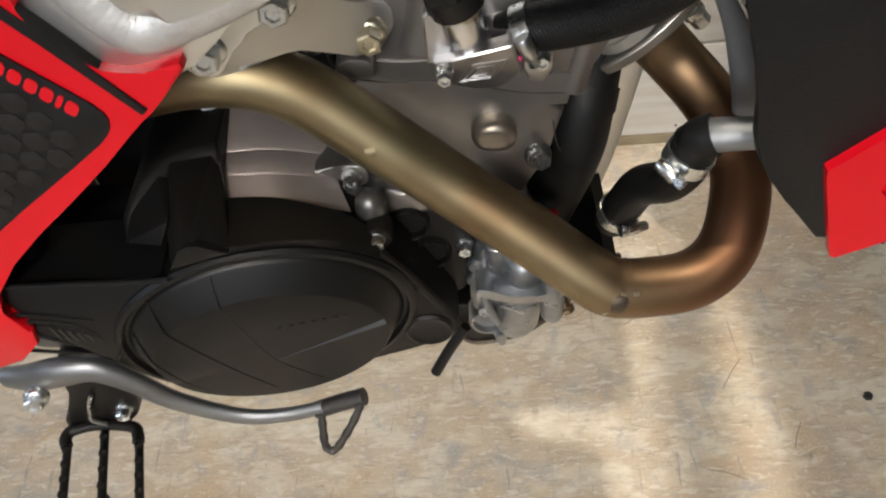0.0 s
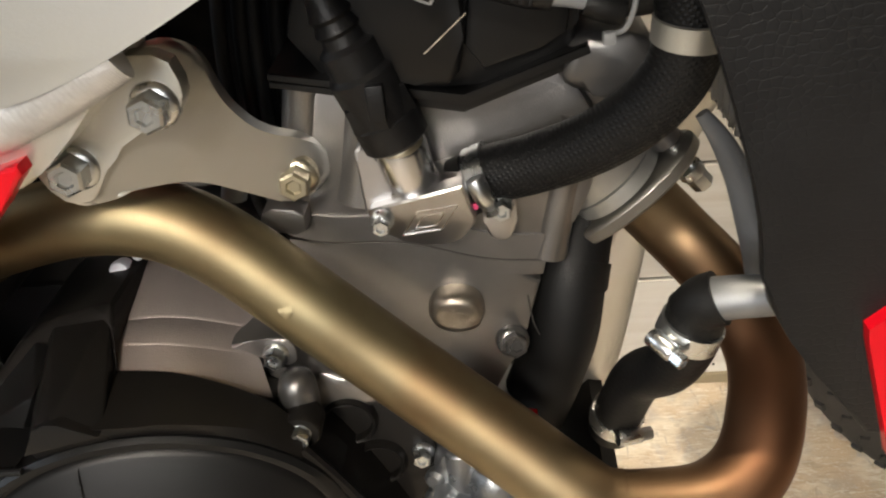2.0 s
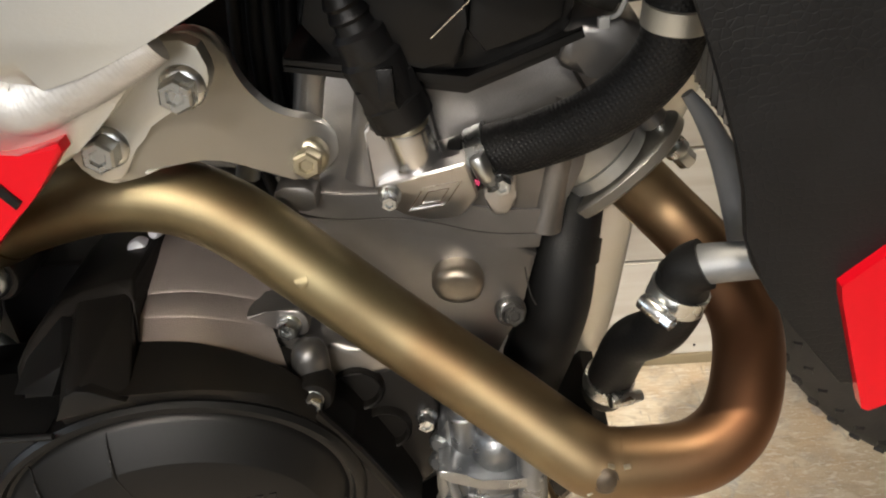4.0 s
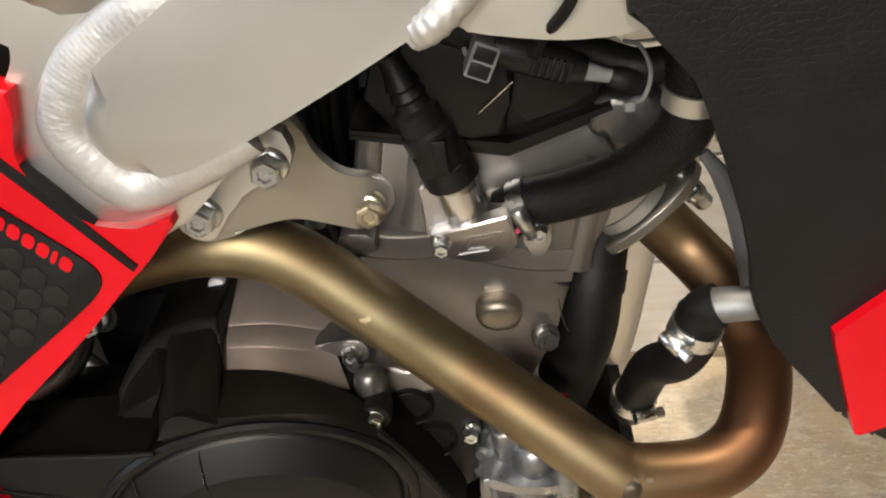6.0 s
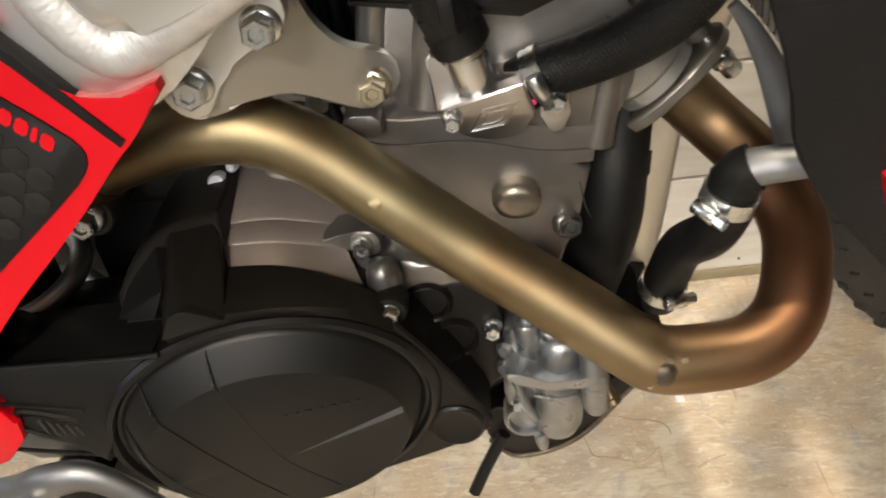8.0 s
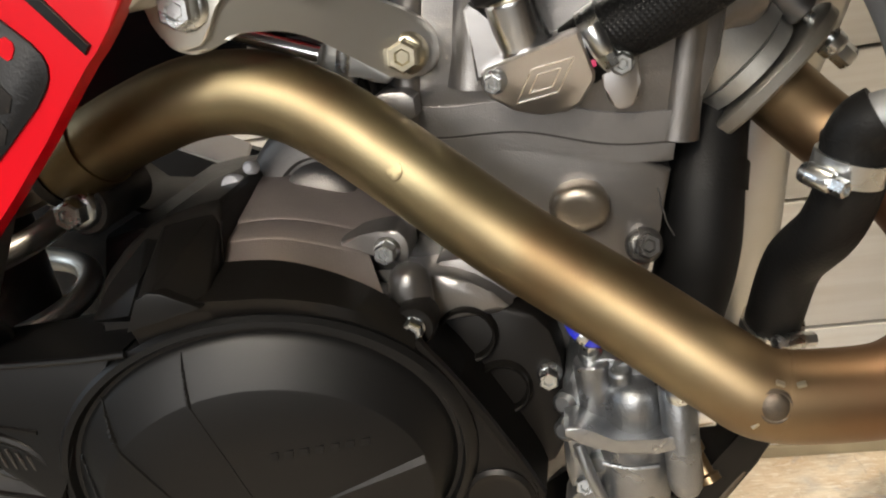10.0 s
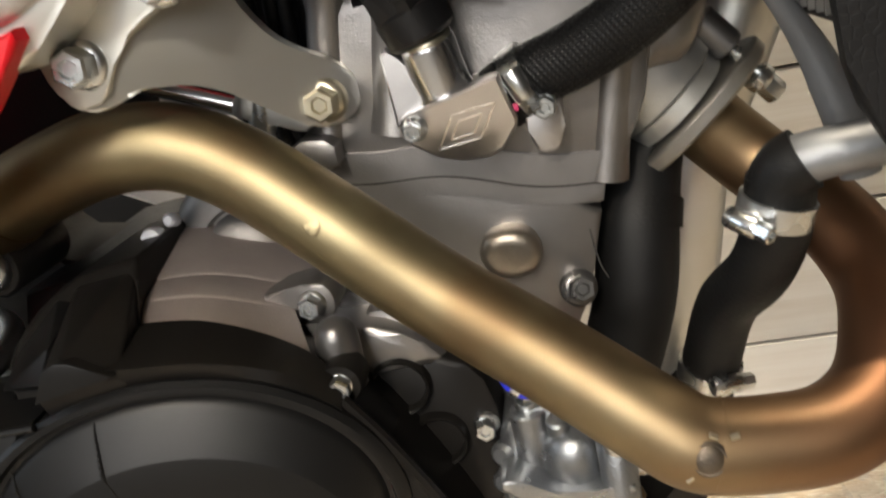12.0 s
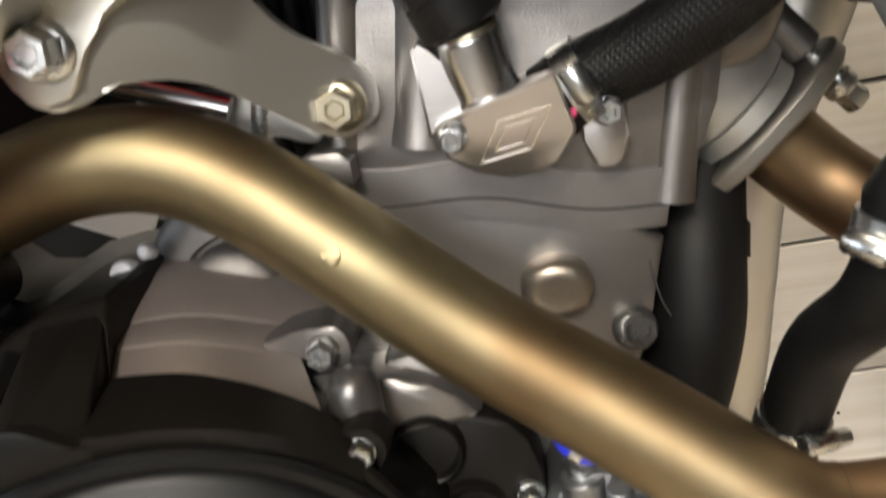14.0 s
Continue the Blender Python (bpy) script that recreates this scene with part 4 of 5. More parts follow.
def clamp(parent, at, axis, radius, screw, mat=None):
    """Band clamp: ring, screw housing and screw head."""
    axis = Vector(axis).normalized()
    band = part("hose_clamp", lathe([(radius, -0.0045), (radius + 0.0011, -0.0045), (radius + 0.0011, 0.0045), (radius, 0.0045)], at, axis, 32), mat or ZINC, parent, "zinc-plated steel hose clamp")
    out = Vector(screw).normalized()
    across = axis.cross(out).normalized()
    c = Vector(at) + out * (radius + 0.004)
    part("screw_housing", lathe([(0.0038, -0.007), (0.0042, -0.006), (0.0042, 0.005), (0.0034, 0.006)], c, across, 12), mat or ZINC, band)
    part("clamp_screw", lathe([(0.0034, 0.006), (0.0034, 0.011), (0.0028, 0.0115), (0.002, 0.0115), (0.0018, 0.0095)], c, across, 6), mat or ZINC, band)
    return band


clamp(hose, (0.0555, 0.0563, 0.616), (0.9, -0.15, 0.42), 0.0137, (-0.1, -1, 0.05))
part("hose_cuff", tube([(0.0445, 0.0582, 0.61), (0.051, 0.057, 0.6135)], 0.0141, 24, 2), RUBBER, hose)
part("paint_mark", box(0.0478, 0.0518, 0.0425, 0.046, 0.6065, 0.6095, 0.0005), PINK, hose, "magenta paint mark")
part("hose_collar", lathe([(0.0134, -0.005), (0.0142, -0.0045), (0.0142, 0.0045), (0.0134, 0.005)], (0.1336, 0.0212, 0.6865), (0.08, -0.1, 1), 30), SATIN, hose)
clamp(low, (0.1375, 0.0085, 0.562), (0.3, -0.1, 1), 0.0126, (-0.75, -0.6, 0.0))
clamp(low, (0.114, 0.05, 0.478), (0.2, -0.35, 1), 0.0125, (0.3, -1, 0))
part("radiator_outlet", tube([(0.139, 0.008, 0.572, 0.0096), (0.1425, 0.006, 0.5775, 0.0096), (0.152, 0.003, 0.581, 0.009), (0.172, 0.0, 0.5835, 0.0085), (0.2, -0.004, 0.59, 0.0085)], None, 24, 6), OUTLET_ALU, bike, "dull aluminium radiator outlet pipe")
part("rubber_sleeve", tube([(0.1382, 0.008, 0.566), (0.1395, 0.0075, 0.572), (0.1425, 0.006, 0.577), (0.1475, 0.0045, 0.58)], 0.0116, 24, 5), RUBBER, low)
part("hose_cuff", tube([(0.0965, 0.0975, 0.545), (0.0945, 0.093, 0.537), (0.0938, 0.0915, 0.533)], 0.0207, 28, 3), RUBBER, bike)
part("radiator_side", tube([(0.149, 0.06, 0.637, 0.003), (0.158, 0.06, 0.624, 0.0048), (0.167, 0.058, 0.606, 0.0066), (0.1725, 0.055, 0.59, 0.0078), (0.177, 0.05, 0.573, 0.0085), (0.18, 0.05, 0.556, 0.008)], None, 16, 6, 0.7), GREY, bike, "grey plastic radiator bracket")
rad = part("radiator", box(0.168, 0.2, 0.03, 0.125, 0.618, 0.86, 0.004), DARK_STEEL, bike, "dark radiator core with bright upright fins")
for k in range(9):
    part("cooling_fin", box(0.1655, 0.169, 0.034 + k * 0.0108, 0.0352 + k * 0.0108, 0.622, 0.855), SATIN, rad)

# shroud details
part("slot_floor", slab([(0.207, 0.574), (0.207, 0.602), (0.262, 0.606), (0.262, 0.578)], -0.0432, -0.0415, 0.0, 0), RED, panel)
part("panel_bolt", lathe([(0.0055, -0.003), (0.005, 0.001), (0.0025, 0.0014), (0.002, 0.0)], (0.249, -0.0435, 0.591), (0, -1, 0), 20), ZINC, panel)

# exhaust details
part("weld_seam", lathe([(0.0176, -0.001), (0.0181, -0.0005), (0.0181, 0.0005), (0.0176, 0.001)], (0.104, -0.0158, 0.4828), (0.93, -0.06, -0.3), 40), PIPE, header)
part("drilled_boss", lathe([(0.0068, -0.003), (0.0067, -0.0004), (0.0058, 0.0003), (0.0052, 0.0002), (0.0046, 0.0007), (0.003, 0.0012), (0.001, 0.0014)], (0.1, -0.0325, 0.4885), (0, -1, 0.25), 28), SCORCH_SHEEN, header, "scorched round boss")
for (x, y, z), turn in (((0.1025, -0.0307, 0.4975), 0.5), ((0.1095, -0.0302, 0.4962), -0.2), ((0.0925, -0.0312, 0.4815), -0.7)):
    tab = box(-0.0016, 0.0016, -0.002, 0.0003, -0.0006, 0.0006, 0.0003)
    tab.transform(Matrix.Translation((x, y, z)) @ Matrix.Rotation(turn, 4, "Y") @ Matrix.Rotation(0.3, 4, "X"))
    part("weld_tab", tab, PALE_GOLD, header)
part("bright_patch", lathe([(0.0042, -0.003), (0.0042, 0.0002), (0.0038, 0.0005), (0.001, 0.0006)], (-0.0305, 0.006, 0.585), (0, -1, 0.42), 20, squash=(0.8, 1.1)), PIPE, header)
part("slip_joint", tube([(-0.172, 0.0389, 0.6075), (-0.18, 0.04, 0.6045), (-0.194, 0.0422, 0.599)], 0.0192, 30, 4), PIPE, header)
part("joint_clamp", tube([(-0.1935, 0.0421, 0.5992), (-0.199, 0.043, 0.597)], 0.0203, 30, 2), DARK_STEEL, header)
part("collar_ring", lathe([(0.0262, -0.012), (0.0262, -0.0045), (0.0235, -0.004)], (0.123, 0.107, 0.5805), AXIS, 36), PORT_ALU, flange)
for at in ((0.094, 0.1, 0.562), (0.146, 0.1, 0.604)):
    part("stud", lathe([(0.0032, -0.014), (0.0032, 0.014)], at, AXIS, 14), ZINC, flange)
    part("stud_boss", lathe([(0.0075, -0.022), (0.0075, -0.004), (0.0065, -0.003)], at, AXIS, 16), CAST, flange)

# pump details
for at, r, h in (((0.034, 0.028, 0.448), 0.0085, 0.034), ((0.0685, 0.012, 0.428), 0.0078, 0.047)):
    part("bolt_column", lathe([(r, 0), (r, h - 0.001), (r * 0.9, h)], at, (0, 0, 1), 20), PUMP_ALU, pump)
part("column_foot", lathe([(0.0078, 0), (0.0072, 0.004), (0.0055, 0.007), (0.002, 0.0085)], (0.0685, 0.012, 0.428), (0, 0, -1), 20), PUMP_ALU, pump)
part("barrel", lathe([(0.0125, -0.012), (0.0155, -0.004), (0.0162, 0.03), (0.0135, 0.042), (0.0145, 0.046)], (0.046, 0.026, 0.408), (0.1, 0, 1), 28), PUMP_ALU, pump)
part("casting_ledge", slab([(0.02, 0.463), (0.03, 0.4605), (0.04, 0.4545), (0.05, 0.4515), (0.06, 0.4535), (0.074, 0.455), (0.075, 0.45), (0.06, 0.4465), (0.049, 0.4455), (0.038, 0.4485), (0.029, 0.4545), (0.019, 0.4565)], 0.005, 0.05, 0.0016, 1, 3), PUMP_ALU, pump)
part("upper_dome", lathe([(0.0142, 0), (0.0138, 0.012), (0.0122, 0.019), (0.0085, 0.0232), (0.003, 0.0245)], (0.0505, 0.026, 0.45), (0, -0.1, 1), 28), PUMP_ALU, pump)
part("dome_boss", lathe([(0.005, -0.006), (0.005, 0.002), (0.0042, 0.003)], (0.046, 0.022, 0.476), (0, -0.2, 1), 16), PUMP_ALU, pump)
for at in ((0.02, 0.026, 0.462), (0.0185, 0.026, 0.448), (0.024, 0.026, 0.437), (0.032, 0.022, 0.432)):
    part("cast_stub", lathe([(0.006, -0.008), (0.0055, 0.001), (0.0035, 0.003)], at, (-0.4, -1, 0.2), 14), PUMP_ALU, pump)
part("drain_boss", lathe([(0.0135, -0.014), (0.0138, 0.0), (0.0125, 0.0022), (0.0108, 0.002), (0.0098, -0.002), (0.006, -0.003)], (0.027, 0.022, 0.407), (0, -1, 0), 30), PUMP_ALU, pump)
part("web", tube([(0.024, 0.018, 0.445), (0.028, 0.014, 0.43), (0.033, 0.013, 0.416)], 0.0028, 10, 5), PUMP_ALU, pump)
part("joint_line", tube([(0.034, 0.0085, 0.441), (0.046, 0.0075, 0.438), (0.058, 0.009, 0.4375)], 0.0012, 8, 5), PUMP_ALU, pump)
part("drain_tip", lathe([(0.0045, 0), (0.004, 0.008), (0.0028, 0.013)], (0.034, 0.02, 0.397), (0.1, -0.1, -1), 14), PUMP_ALU, pump)
part("spigot", lathe([(0.0095, -0.012), (0.0095, 0.0), (0.0085, 0.001), (0.006, 0.001), (0.0058, 0.014), (0.0065, 0.016), (0.005, 0.017)], (0.083, 0.022, 0.458), (1, -0.1, 0.12), 22), CHROME, pump)
part("brass_bleeder", lathe([(0.005, 0), (0.005, 0.004), (0.0035, 0.005), (0.0035, 0.014), (0.005, 0.015), (0.005, 0.018)], (0.0725, 0.02, 0.44), (0.35, -0.4, -0.8), 12), BRASS, pump)
part("blue_clip", tube([(0.028, 0.02, 0.511), (0.031, 0.014, 0.504), (0.037, 0.013, 0.4995), (0.045, 0.015, 0.501), (0.049, 0.022, 0.506)], 0.0042, 14, 6), BLUE, bike, "bright blue plastic clip")
part("clip_band", lathe([(0.0048, -0.0022), (0.005, -0.0018), (0.005, 0.0018), (0.0048, 0.0022)], (0.0335, 0.0135, 0.5015), (0.7, -0.1, -0.6), 18), ZINC, bike)
# brown tube stands in for the reflection along the skid plate's edge
part("skid_edge_sheen", tube([(0.0, 0.052, 0.358), (0.018, 0.05, 0.342), (0.058, 0.05, 0.355), (0.097, 0.052, 0.4), (0.119, 0.054, 0.43)], 0.0022, 10, 6), SCORCH_SHEEN, skid, "thin brown line put in for the sheen on the skid plate edge")

# wiring above the valve cover
loom = part("wiring_loom", tube([(0.0, 0.036, 0.735), (0.03, 0.036, 0.722), (0.06, 0.036, 0.712), (0.09, 0.036, 0.704), (0.11, 0.032, 0.698), (0.128, 0.028, 0.7)], 0.0085, 14, 6), RUBBER, bike)
socket = box(-0.0062, 0.0062, -0.008, 0.008, -0.0085, 0.0085, 0.0016)
socket.transform(Matrix.Translation((0.0402, 0.021, 0.7135)) @ Matrix.Rotation(0.42, 4, "Y"))
block = part("connector_socket", socket, GREY, loom, "grey plastic connector socket")
for k in range(2):
    well = box(-0.0046, 0.0046, -0.0004, 0.002, -0.0031, 0.0031, 0.0004)
    well.transform(Matrix.Translation((0.0402, 0.021, 0.7135)) @ Matrix.Rotation(0.42, 4, "Y") @ Matrix.Translation((0.0, -0.0086, 0.0038 - 0.0076 * k)))
    part("pin_cavity", well, PLASTIC, block)
plug = part("sensor_plug", tube([(0.0455, 0.02, 0.7178, 0.0068), (0.052, 0.02, 0.7152, 0.0082), (0.062, 0.02, 0.7112, 0.0082), (0.076, 0.02, 0.7062, 0.0078), (0.085, 0.02, 0.703, 0.0062)], None, 16, 4, 0.8), PLASTIC, loom, "black plastic connector plug with grip ribs")
for k in range(6):
    rib = box(-0.0007, 0.0007, -0.001, 0.0012, -0.0046, 0.0046, 0.0003)
    rib.transform(Matrix.Translation((0.0625 + k * 0.003, 0.0125, 0.7108 - k * 0.00105)) @ Matrix.Rotation(0.35, 4, "Y"))
    part("grip_rib", rib, PLASTIC, plug)
part("cable_sleeve", tube([(0.084, 0.02, 0.7033, 0.0048), (0.091, 0.02, 0.701, 0.0036), (0.098, 0.02, 0.6988, 0.003)], None, 12, 4), GREY, plug)
part("cable_boot", tube([(0.096, 0.02, 0.6993, 0.0046), (0.102, 0.02, 0.697, 0.0056), (0.109, 0.021, 0.694, 0.005)], None, 12, 4), RUBBER, plug)
part("pale_clip", tube([(0.0323, 0.028, 0.716), (0.034, 0.026, 0.711), (0.0365, 0.027, 0.7066)], 0.0012, 8, 5), GREY, loom)
# black block added to hide the pale wall behind hose and loom
part("fuel_tank", box(0.045, 0.32, 0.1, 0.25, 0.7, 0.87, 0.01), PLASTIC, bike, "black block added to darken the gap behind the hose")
part("cable_tie", tube([(0.104, 0.034, 0.71), (0.109, 0.02, 0.712), (0.112, 0.01, 0.704), (0.109, 0.01, 0.692), (0.103, 0.016, 0.688)], 0.001, 8, 6), GREY, loom)
part("tie_head", box(0.101, 0.1055, 0.0095, 0.0135, 0.686, 0.6905, 0.0008), GREY, loom)
part("gusset_tube", slab([(0.022, 0.752), (0.03, 0.742), (0.07, 0.734), (0.098, 0.734), (0.12, 0.742), (0.2, 0.8), (0.1, 0.84)], -0.026, 0.05, 0.014, 2, 4), SATIN, bike)
part("gusset_weld", tube([(0.016, -0.03, 0.744), (0.024, -0.034, 0.748), (0.036, -0.033, 0.758), (0.05, -0.03, 0.77), (0.07, -0.03, 0.785)], 0.0072, 12, 12, 0.8, ripple=(0.05, 1.5)), WELD, spar)
part("throttle_cable", tube([(0.062, 0.0, 0.72), (0.066, -0.02, 0.735), (0.074, -0.034, 0.75), (0.082, -0.04, 0.77)], 0.0025, 8, 5), RUBBER, bike)

# unseen bar, grip, boxes and tank block, added to shade the engine and floor
bar = part("unseen_shade_bar", tube([(0.397, -0.128, 1.05), (0.407, -0.045, 1.05), (0.41, 0.011, 1.05), (0.412, 0.067, 1.05), (0.42, 0.122, 1.05), (0.442, 0.172, 1.05), (0.489, 0.194, 1.05), (0.572, 0.205, 1.05)], 0.02, 18, 6), DARK_STEEL, bike, "unseen dark bar added to shade the floor")
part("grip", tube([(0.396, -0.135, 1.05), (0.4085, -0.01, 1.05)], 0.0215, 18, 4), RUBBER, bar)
part("floor_shade_box", box(0.46, 0.68, -0.06, 0.168, 1.0, 1.06, 0.02), PLASTIC, bar, "unseen dark box added to shade the floor")
part("floor_shade_block", box(0.455, 0.66, 0.165, 0.238, 1.0, 1.07, 0.006), DARK_STEEL, bar)
part("floor_shade_blade", tube([(0.522, 0.111, 1.05), (0.531, 0.011, 1.05), (0.5445, -0.1, 1.05), (0.55, -0.15, 1.05)], 0.034, 16, 6, 0.5), PLASTIC, bar)
# hidden box added to keep the bulb's light off the header bend
part("bend_shade_box", box(0.205, 0.275, -0.012, 0.065, 0.66, 0.8, 0.004), PLASTIC, bike, "unseen dark box added to shade the header bend")
# out-of-view block in the tank's place, added to stop light from above
part("overhead_shade_block", slab([(-0.12, 0.82), (-0.1, 0.96), (0.06, 1.0), (0.2, 0.94), (0.2, 0.86), (0.05, 0.82)], 0.02, 0.3, 0.02, 1), RED, bike, "unseen red block added to shade the engine from above")

# dark parts between the frame and the cylinder
part("intake_boot", tube([(0.0, 0.13, 0.66), (-0.05, 0.13, 0.675), (-0.1, 0.13, 0.7), (-0.16, 0.13, 0.74)], 0.034, 24, 6), RUBBER, bike)
part("air_box", slab([(-0.34, 0.6), (-0.34, 0.84), (-0.12, 0.84), (-0.08, 0.72), (-0.09, 0.64), (-0.13, 0.6)], 0.085, 0.24, 0.008, 1), PLASTIC, bike)
part("throttle_body", slab([(-0.1, 0.63), (-0.1, 0.74), (-0.02, 0.74), (-0.035, 0.66), (-0.045, 0.6), (-0.06, 0.585)], 0.1, 0.2, 0.008, 1), PLASTIC, bike)
for k, (x, y) in enumerate(((-0.058, 0.075), (-0.05, 0.082), (-0.043, 0.078), (-0.036, 0.09))):
    part("control_cable", tube([(x + 0.02, y, 0.76), (x + 0.006, y, 0.7), (x, y + 0.004, 0.65), (x + 0.002, y + 0.006, 0.6), (x + 0.012, y + 0.01, 0.56)], 0.0034 + 0.0008 * (k % 2), 10, 6), RUBBER, bike)
part("silver_stub", lathe([(0.006, 0), (0.006, 0.02), (0.004, 0.022)], (-0.06, 0.06, 0.612), (0.3, 0, 1), 14), ZINC, bike)
part("hanger_strut", slab([(-0.1, 0.632), (-0.098, 0.64), (-0.05, 0.63), (-0.034, 0.615), (-0.04, 0.61), (-0.06, 0.622)], 0.055, 0.075, 0.002, 1), SATIN, bike)

part("brake_rod", tube([(-0.116, 0.05, 0.651), (-0.09, 0.05, 0.64), (-0.064, 0.05, 0.629)], 0.0042, 14, 4), CHROME, bike)
# rear of the engine: shock spring, pivot, bolts
coil = [(-0.272 + 0.041 * math.cos(a), 0.07 + 0.041 * math.sin(a), 0.44 + 0.042 * a / (2 * math.pi)) for a in (2 * math.pi * k / 16 for k in range(16 * 3 + 5))]
part("shock_spring", tube(coil, 0.0068, 14, 3), SATIN, bike, "bright steel shock spring")
part("spring_seat", lathe([(0.036, 0), (0.04, 0.004), (0.04, 0.012), (0.034, 0.018), (0.03, 0.04)], (-0.272, 0.07, 0.575), (0, 0, 1), 36), BOSS, bike)
part("shock_body", lathe([(0.024, 0), (0.024, 0.2)], (-0.272, 0.07, 0.43), (0, 0, 1), 24), DARK_STEEL, bike)
part("pivot_plate", slab([(-0.32, 0.44), (-0.32, 0.6), (-0.25, 0.6), (-0.243, 0.555), (-0.2, 0.548), (-0.19, 0.5), (-0.22, 0.45)], 0.13, 0.2, 0.006, 1), DARK_STEEL, bike)
rear_case = part("rear_case", slab([(-0.23, 0.44), (-0.23, 0.548), (-0.19, 0.552), (-0.12, 0.548), (-0.1, 0.4), (-0.18, 0.4)], 0.09, 0.24, 0.006, 1), PLASTIC, bike)
boss = part("pivot_boss", lathe([(0.014, -0.04), (0.014, 0.0), (0.0125, 0.002)], (-0.187, 0.034, 0.581), (0, -1, 0), 24), DARK_STEEL, bike)
flange_bolt(boss, (-0.187, 0.029, 0.581), (0, -1, 0), 0.0064, 0.0098, 0.008)
part("rubber_plug", lathe([(0.014, 0), (0.016, 0.006), (0.016, 0.018), (0.012, 0.024)], (-0.24, 0.012, 0.515), (0, -0.6, 0.8), 24), RUBBER, bike)
bm = bmesh.new()
quad = [bm.verts.new(v) for v in ((-0.281, 0.33, 0.5735), (-0.229, 0.33, 0.5425), (-0.2186, 0.28, 0.5335), (-0.268, 0.28, 0.559))]
bm.faces.new(quad)
for v in bmesh.ops.extrude_face_region(bm, geom=list(bm.faces))["geom"]:
    if isinstance(v, bmesh.types.BMVert):
        v.co += Vector((0, 0.002, -0.003))
part("side_panel", bm, WHITE, bike, "white plastic side panel")
part("white_clip", lathe([(0.0055, -0.006), (0.0055, 0.0), (0.0045, 0.002), (0.002, 0.0025)], (-0.126, 0.062, 0.5745), (0, -1, 0.3), 18), WHITE, bike, "small white plastic clip")
part("clip_tail", lathe([(0.0032, -0.006), (0.0032, 0.0), (0.002, 0.0015)], (-0.117, 0.066, 0.581), (0, -1, 0.3), 14), WHITE, bike)
# black slab added to hide the wall below and left of the panel
part("far_dark_backing", slab([(-0.36, 0.46), (-0.36, 0.62), (-0.295, 0.59), (-0.275, 0.553), (-0.215, 0.528), (-0.16, 0.52), (-0.16, 0.46)], 0.335, 0.35, 0.002, 0), PLASTIC, bike, "black slab added to darken the gap round the white panel")

# front wheel
WC = Vector((0.66, 0.405, 0.345))
rim = part("front_wheel", lathe([(0.272, -0.022), (0.278, -0.0235), (0.284, -0.021), (0.274, -0.012), (0.27, 0.0), (0.274, 0.012), (0.284, 0.021), (0.278, 0.0235), (0.272, 0.022), (0.26, 0.013), (0.256, 0.0), (0.26, -0.013), (0.272, -0.022)], WC, (0, -1, 0), 96), CHROME, bike, "polished aluminium wheel rim")
bm = bmesh.new()
N, RM, RT = 120, 0.308, 0.036
rings = [[bm.verts.new(WC + Vector(((RM + RT * math.cos(b)) * math.cos(a), RT * math.sin(b), (RM + RT * math.cos(b)) * math.sin(a)))) for b in (2 * math.pi * k / 16 for k in range(16))] for a in (2 * math.pi * j / N for j in range(N))]
for a, b in zip(rings, rings[1:] + rings[:1]):
    for k in range(16):
        bm.faces.new((a[k], a[(k + 1) % 16], b[(k + 1) % 16], b[k]))
tyre = part("tyre", bm, TYRE, rim, "dusty knobbly black tyre")
bm = bmesh.new()
for j in range(56):
    a = 2 * math.pi * j / 56 + 0.028
    for b, w in ((0.0, 0.011), (0.55, 0.009), (-0.55, 0.009), (1.1, 0.008), (-1.1, 0.008)):
        aa = a + (0.056 if abs(b) > 0.3 and abs(b) < 0.9 else 0)
        out = Vector((math.cos(aa) * math.cos(b), math.sin(b), math.sin(aa) * math.cos(b)))
        c = WC + Vector((math.cos(aa) * RM, 0, math.sin(aa) * RM)) + out * (RT - 0.003)
        m = out.to_track_quat("Z", "Y").to_matrix()
        made = bmesh.ops.create_cube(bm, size=1.0)["verts"]
        for v in made:
            k = 0.85 if v.co.z > 0 else 1.0
            v.co = c + m @ Vector((v.co.x * w * 1.3 * k, v.co.y * w * 1.3 * k, v.co.z * 0.012 - (0.004 if b == 0.0 else 0)))
tagged(part("tread", bm, TYRE, rim, smooth=False), kind="stuff")
part("hub", lathe([(0.02, -0.05), (0.034, -0.046), (0.034, -0.04), (0.022, -0.03), (0.022, 0.03), (0.034, 0.04), (0.034, 0.046), (0.02, 0.05)], WC, (0, -1, 0), 32), SATIN, rim)
for j in range(36):
    a = 2 * math.pi * j / 36
    s = 1 if j % 2 else -1
    a2 = a + s * 0.9 * (1 if (j // 2) % 2 else -1)
    part("spoke", tube([WC + Vector((0.255 * math.cos(a), 0, 0.255 * math.sin(a))), WC + Vector((0.03 * math.cos(a2), s * 0.043, 0.03 * math.sin(a2)))], 0.0019, 6, 1), ZINC, rim)


# frame guard panel
def inside(x, z, outline):
    hit = False
    for (xa, za), (xb, zb) in zip(outline, outline[1:] + outline[:1]):
        if (za > z) != (zb > z) and x < (xb - xa) * (z - za) / (zb - za) + xa:
            hit = not hit
    return hit


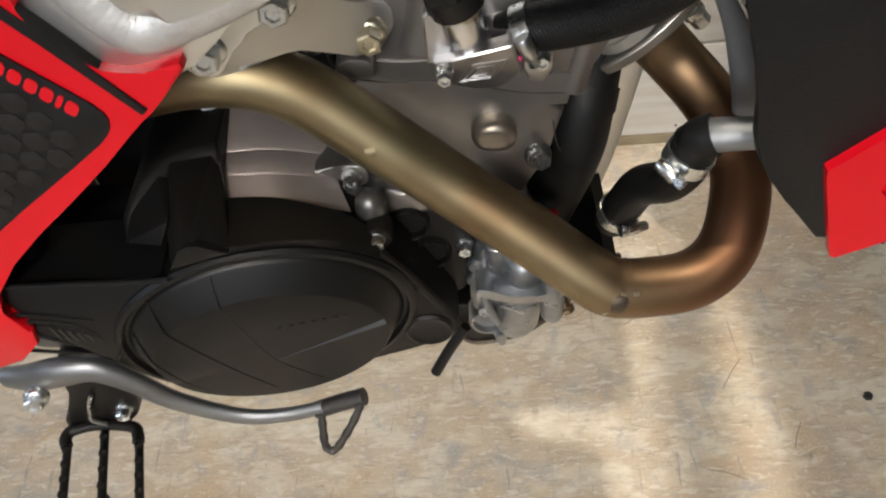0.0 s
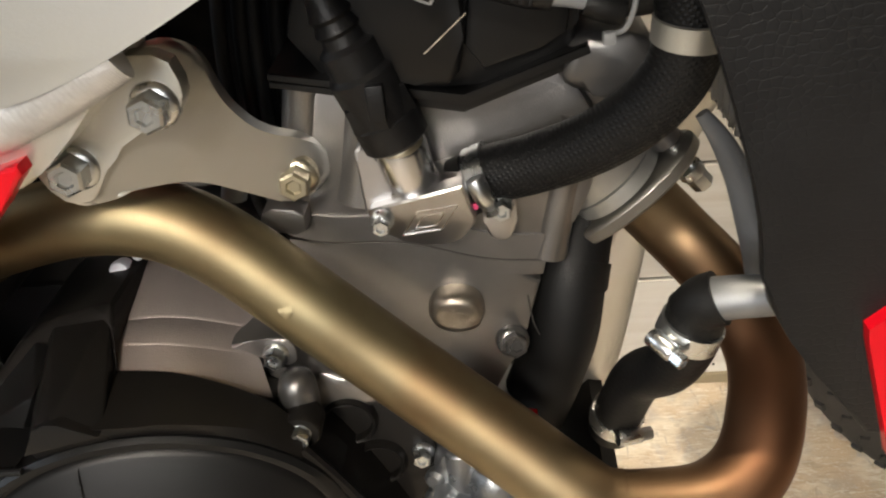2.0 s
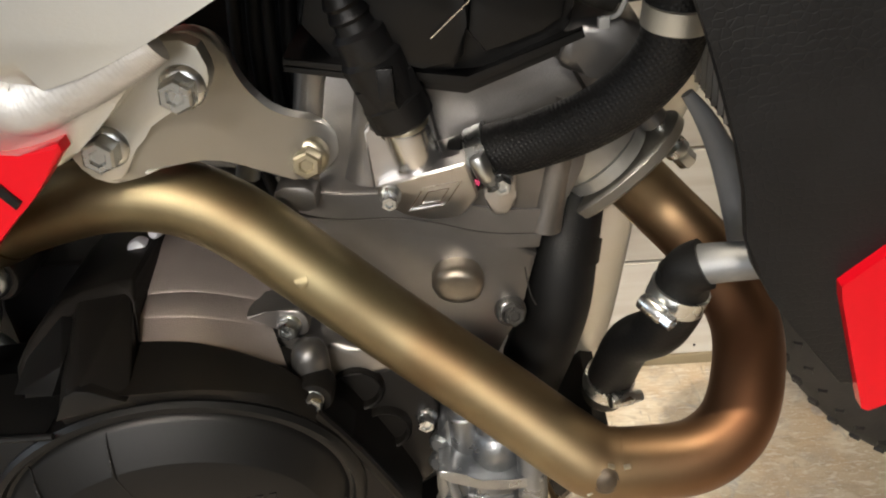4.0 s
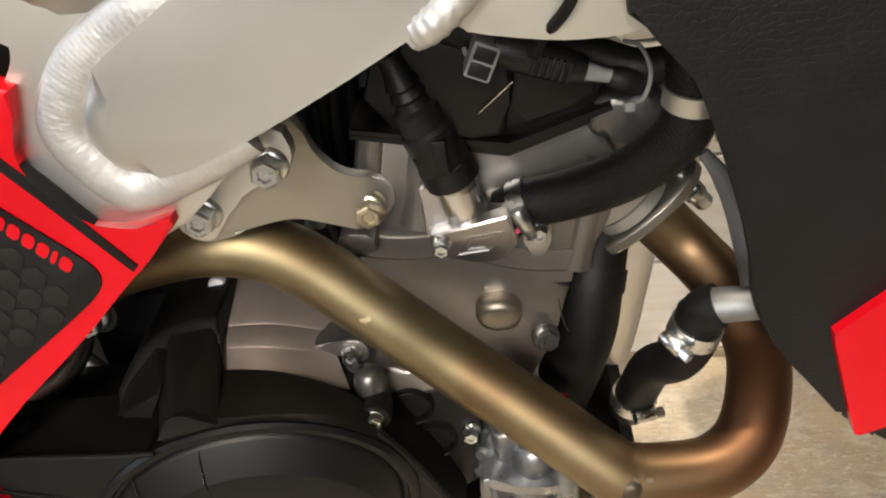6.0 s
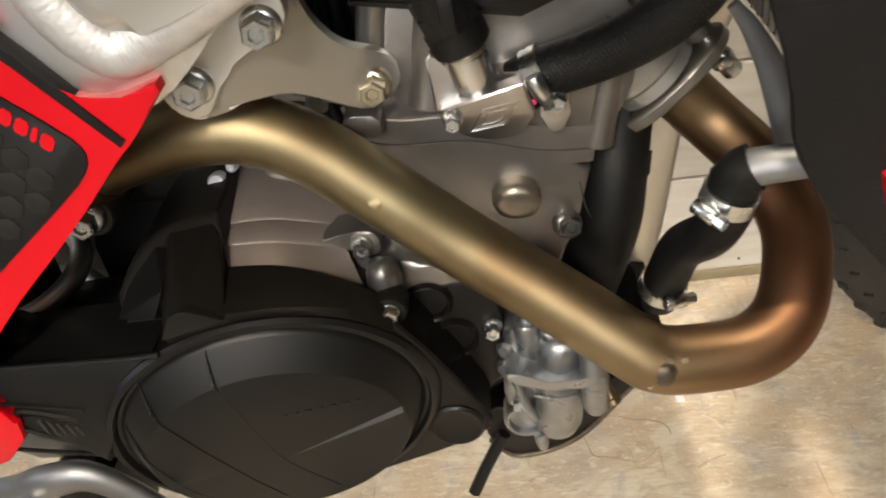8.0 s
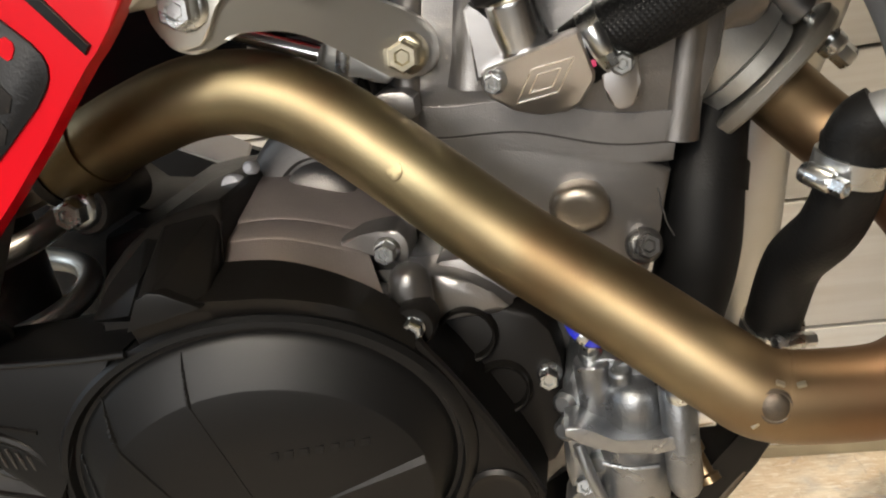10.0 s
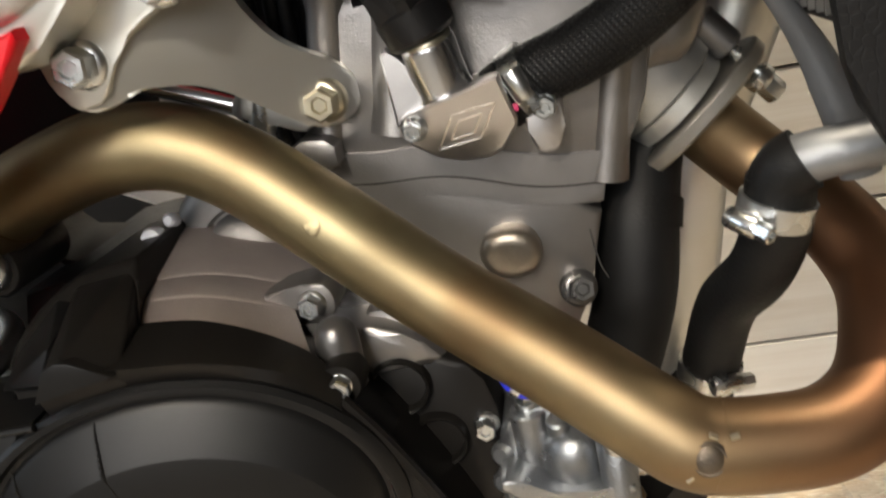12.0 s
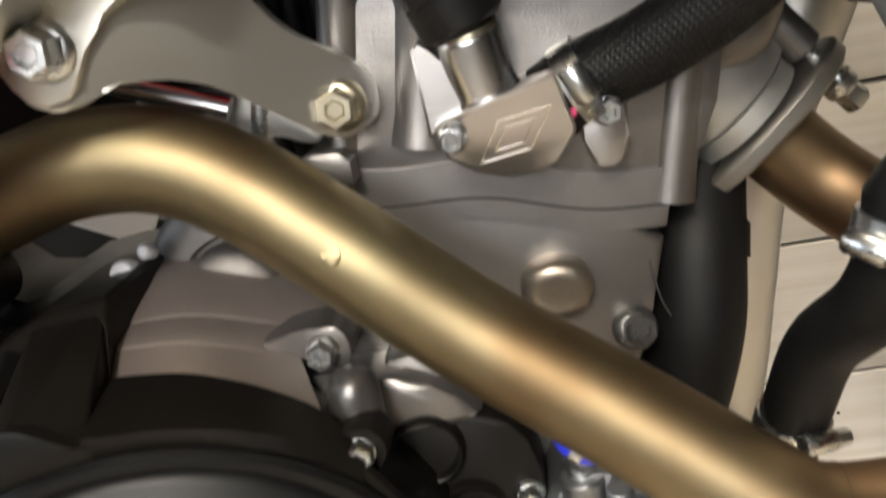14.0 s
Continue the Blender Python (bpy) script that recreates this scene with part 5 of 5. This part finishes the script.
part("black_stripe", slab([(-0.172, 0.729), (-0.145, 0.694), (-0.1165, 0.6535), (-0.1195, 0.6505), (-0.148, 0.69), (-0.1765, 0.726)], -0.0355, -0.026, 0.0006, 0), PLASTIC, guard, "matt black stripe")
PANEL = [(-0.2, 0.722), (-0.171, 0.692), (-0.1395, 0.6595), (-0.1345, 0.651), (-0.1365, 0.643), (-0.146, 0.634), (-0.212, 0.587), (-0.27, 0.54), (-0.35, 0.5), (-0.35, 0.72)]
inlay = part("grip_panel", slab(PANEL, -0.0352, -0.027, 0.0006, 1), PLASTIC, guard, "black plastic panel of raised hexagons")
for i in range(-14, 1):
    for j in range(-12, 14):
        x, z = -0.152 + i * 0.0125 + (0.00625 if j % 2 else 0), 0.63 + j * 0.0109
        d = (x + 0.1415) * 0.73 + (z - 0.643) * 0.68
        if d < -0.006 and all(inside(x + 0.006 * math.cos(q), z + 0.006 * math.sin(q), PANEL) for q in (0, 1.6, 3.1, 4.7)):
            part("hexagon", lathe([(0.0063, -0.0005), (0.0062, 0.0004), (0.0059, 0.0005)], (x, -0.0352, z), (0, -1, 0), 6), HEX_RUBBER, inlay)
along = 0.0
for w in (0.0056, 0.0052, 0.0056, 0.0054, 0.0056, 0.0026, 0.0058):
    x, z = -0.1738 + along * 0.68, 0.6905 - along * 0.733
    u, v = w * 0.68, -w * 0.733
    part("red_bar", slab([(x, z), (x + u, z + v), (x + u - 0.0042, z + v - 0.0056), (x - 0.0042, z - 0.0056)], -0.0358, -0.034, 0.0, 1), RED, inlay)
    along += w + 0.0014

ear = part("frame_boss", lathe([(0.0135, -0.02), (0.0135, 0.0), (0.012, 0.002), (0.009, 0.0015)], (-0.149, -0.022, 0.769), (0, -1, 0), 28), SATIN, bike)
flange_bolt(ear, (-0.149, -0.022, 0.769), (0, -1, 0), 0.005, 0.0075, 0.005, YELLOW_ZINC)
# window behind the viewer, through which the daylight comes
window = part("window_1", box(X0 + 0.001, X0 + 0.03, -2.2, -0.4, 1.0, 2.2, 0.004), CEILING)
tagged(window, "pale painted window frame in the timber wall", "window", kind="structure")

part("stray_wire", tube([(0.072, 0.066, 0.545), (0.074, 0.064, 0.53), (0.077, 0.063, 0.522)], 0.0004, 6, 4), DARK_STEEL, bike)
part("red_hose_end", tube([(0.052, 0.045, 0.486), (0.062, 0.04, 0.488), (0.072, 0.04, 0.486)], 0.006, 12, 4), RED, bike, "faded red hose end")

LABELS = {"water_pump": "grey die-cast aluminium water pump", "upper_coolant_hose": "black rubber coolant hose with woven ribs",
          "sensor_plug": "black plastic sensor plug with ribbed boot", "sensor_fitting": "bright plated sensor fitting",
          "cast_case": "brownish grey cast engine case", "cylinder_head": "silver cast aluminium cylinder head", "cylinder": "grey cast aluminium cylinder",
          "lower_coolant_hose": "curved black rubber hose", "water_hose": "thick black rubber hose", "down_tube": "satin aluminium frame down tube",
          "skid_plate": "black skid plate under the engine", "drain_hose": "thin black rubber drain hose",
          "pivot_casting": "satin aluminium frame casting", "weld_bead": "rippled aluminium weld bead", "oil_filter_cover": "satin black oil filter cover",
          "wiring_loom": "black taped wiring loom", "air_box": "black plastic air box", "shock_body": "blackened shock absorber body",
          "exhaust_port": "pale machined exhaust port", "red_bar": "red printed bar", "hose_collar": "silver hose collar"}
for ob in list(bpy.data.objects):
    kind = ob.name.split(".")[0]
    if kind in LABELS and not ob.get("label"):
        tagged(ob, LABELS[kind])
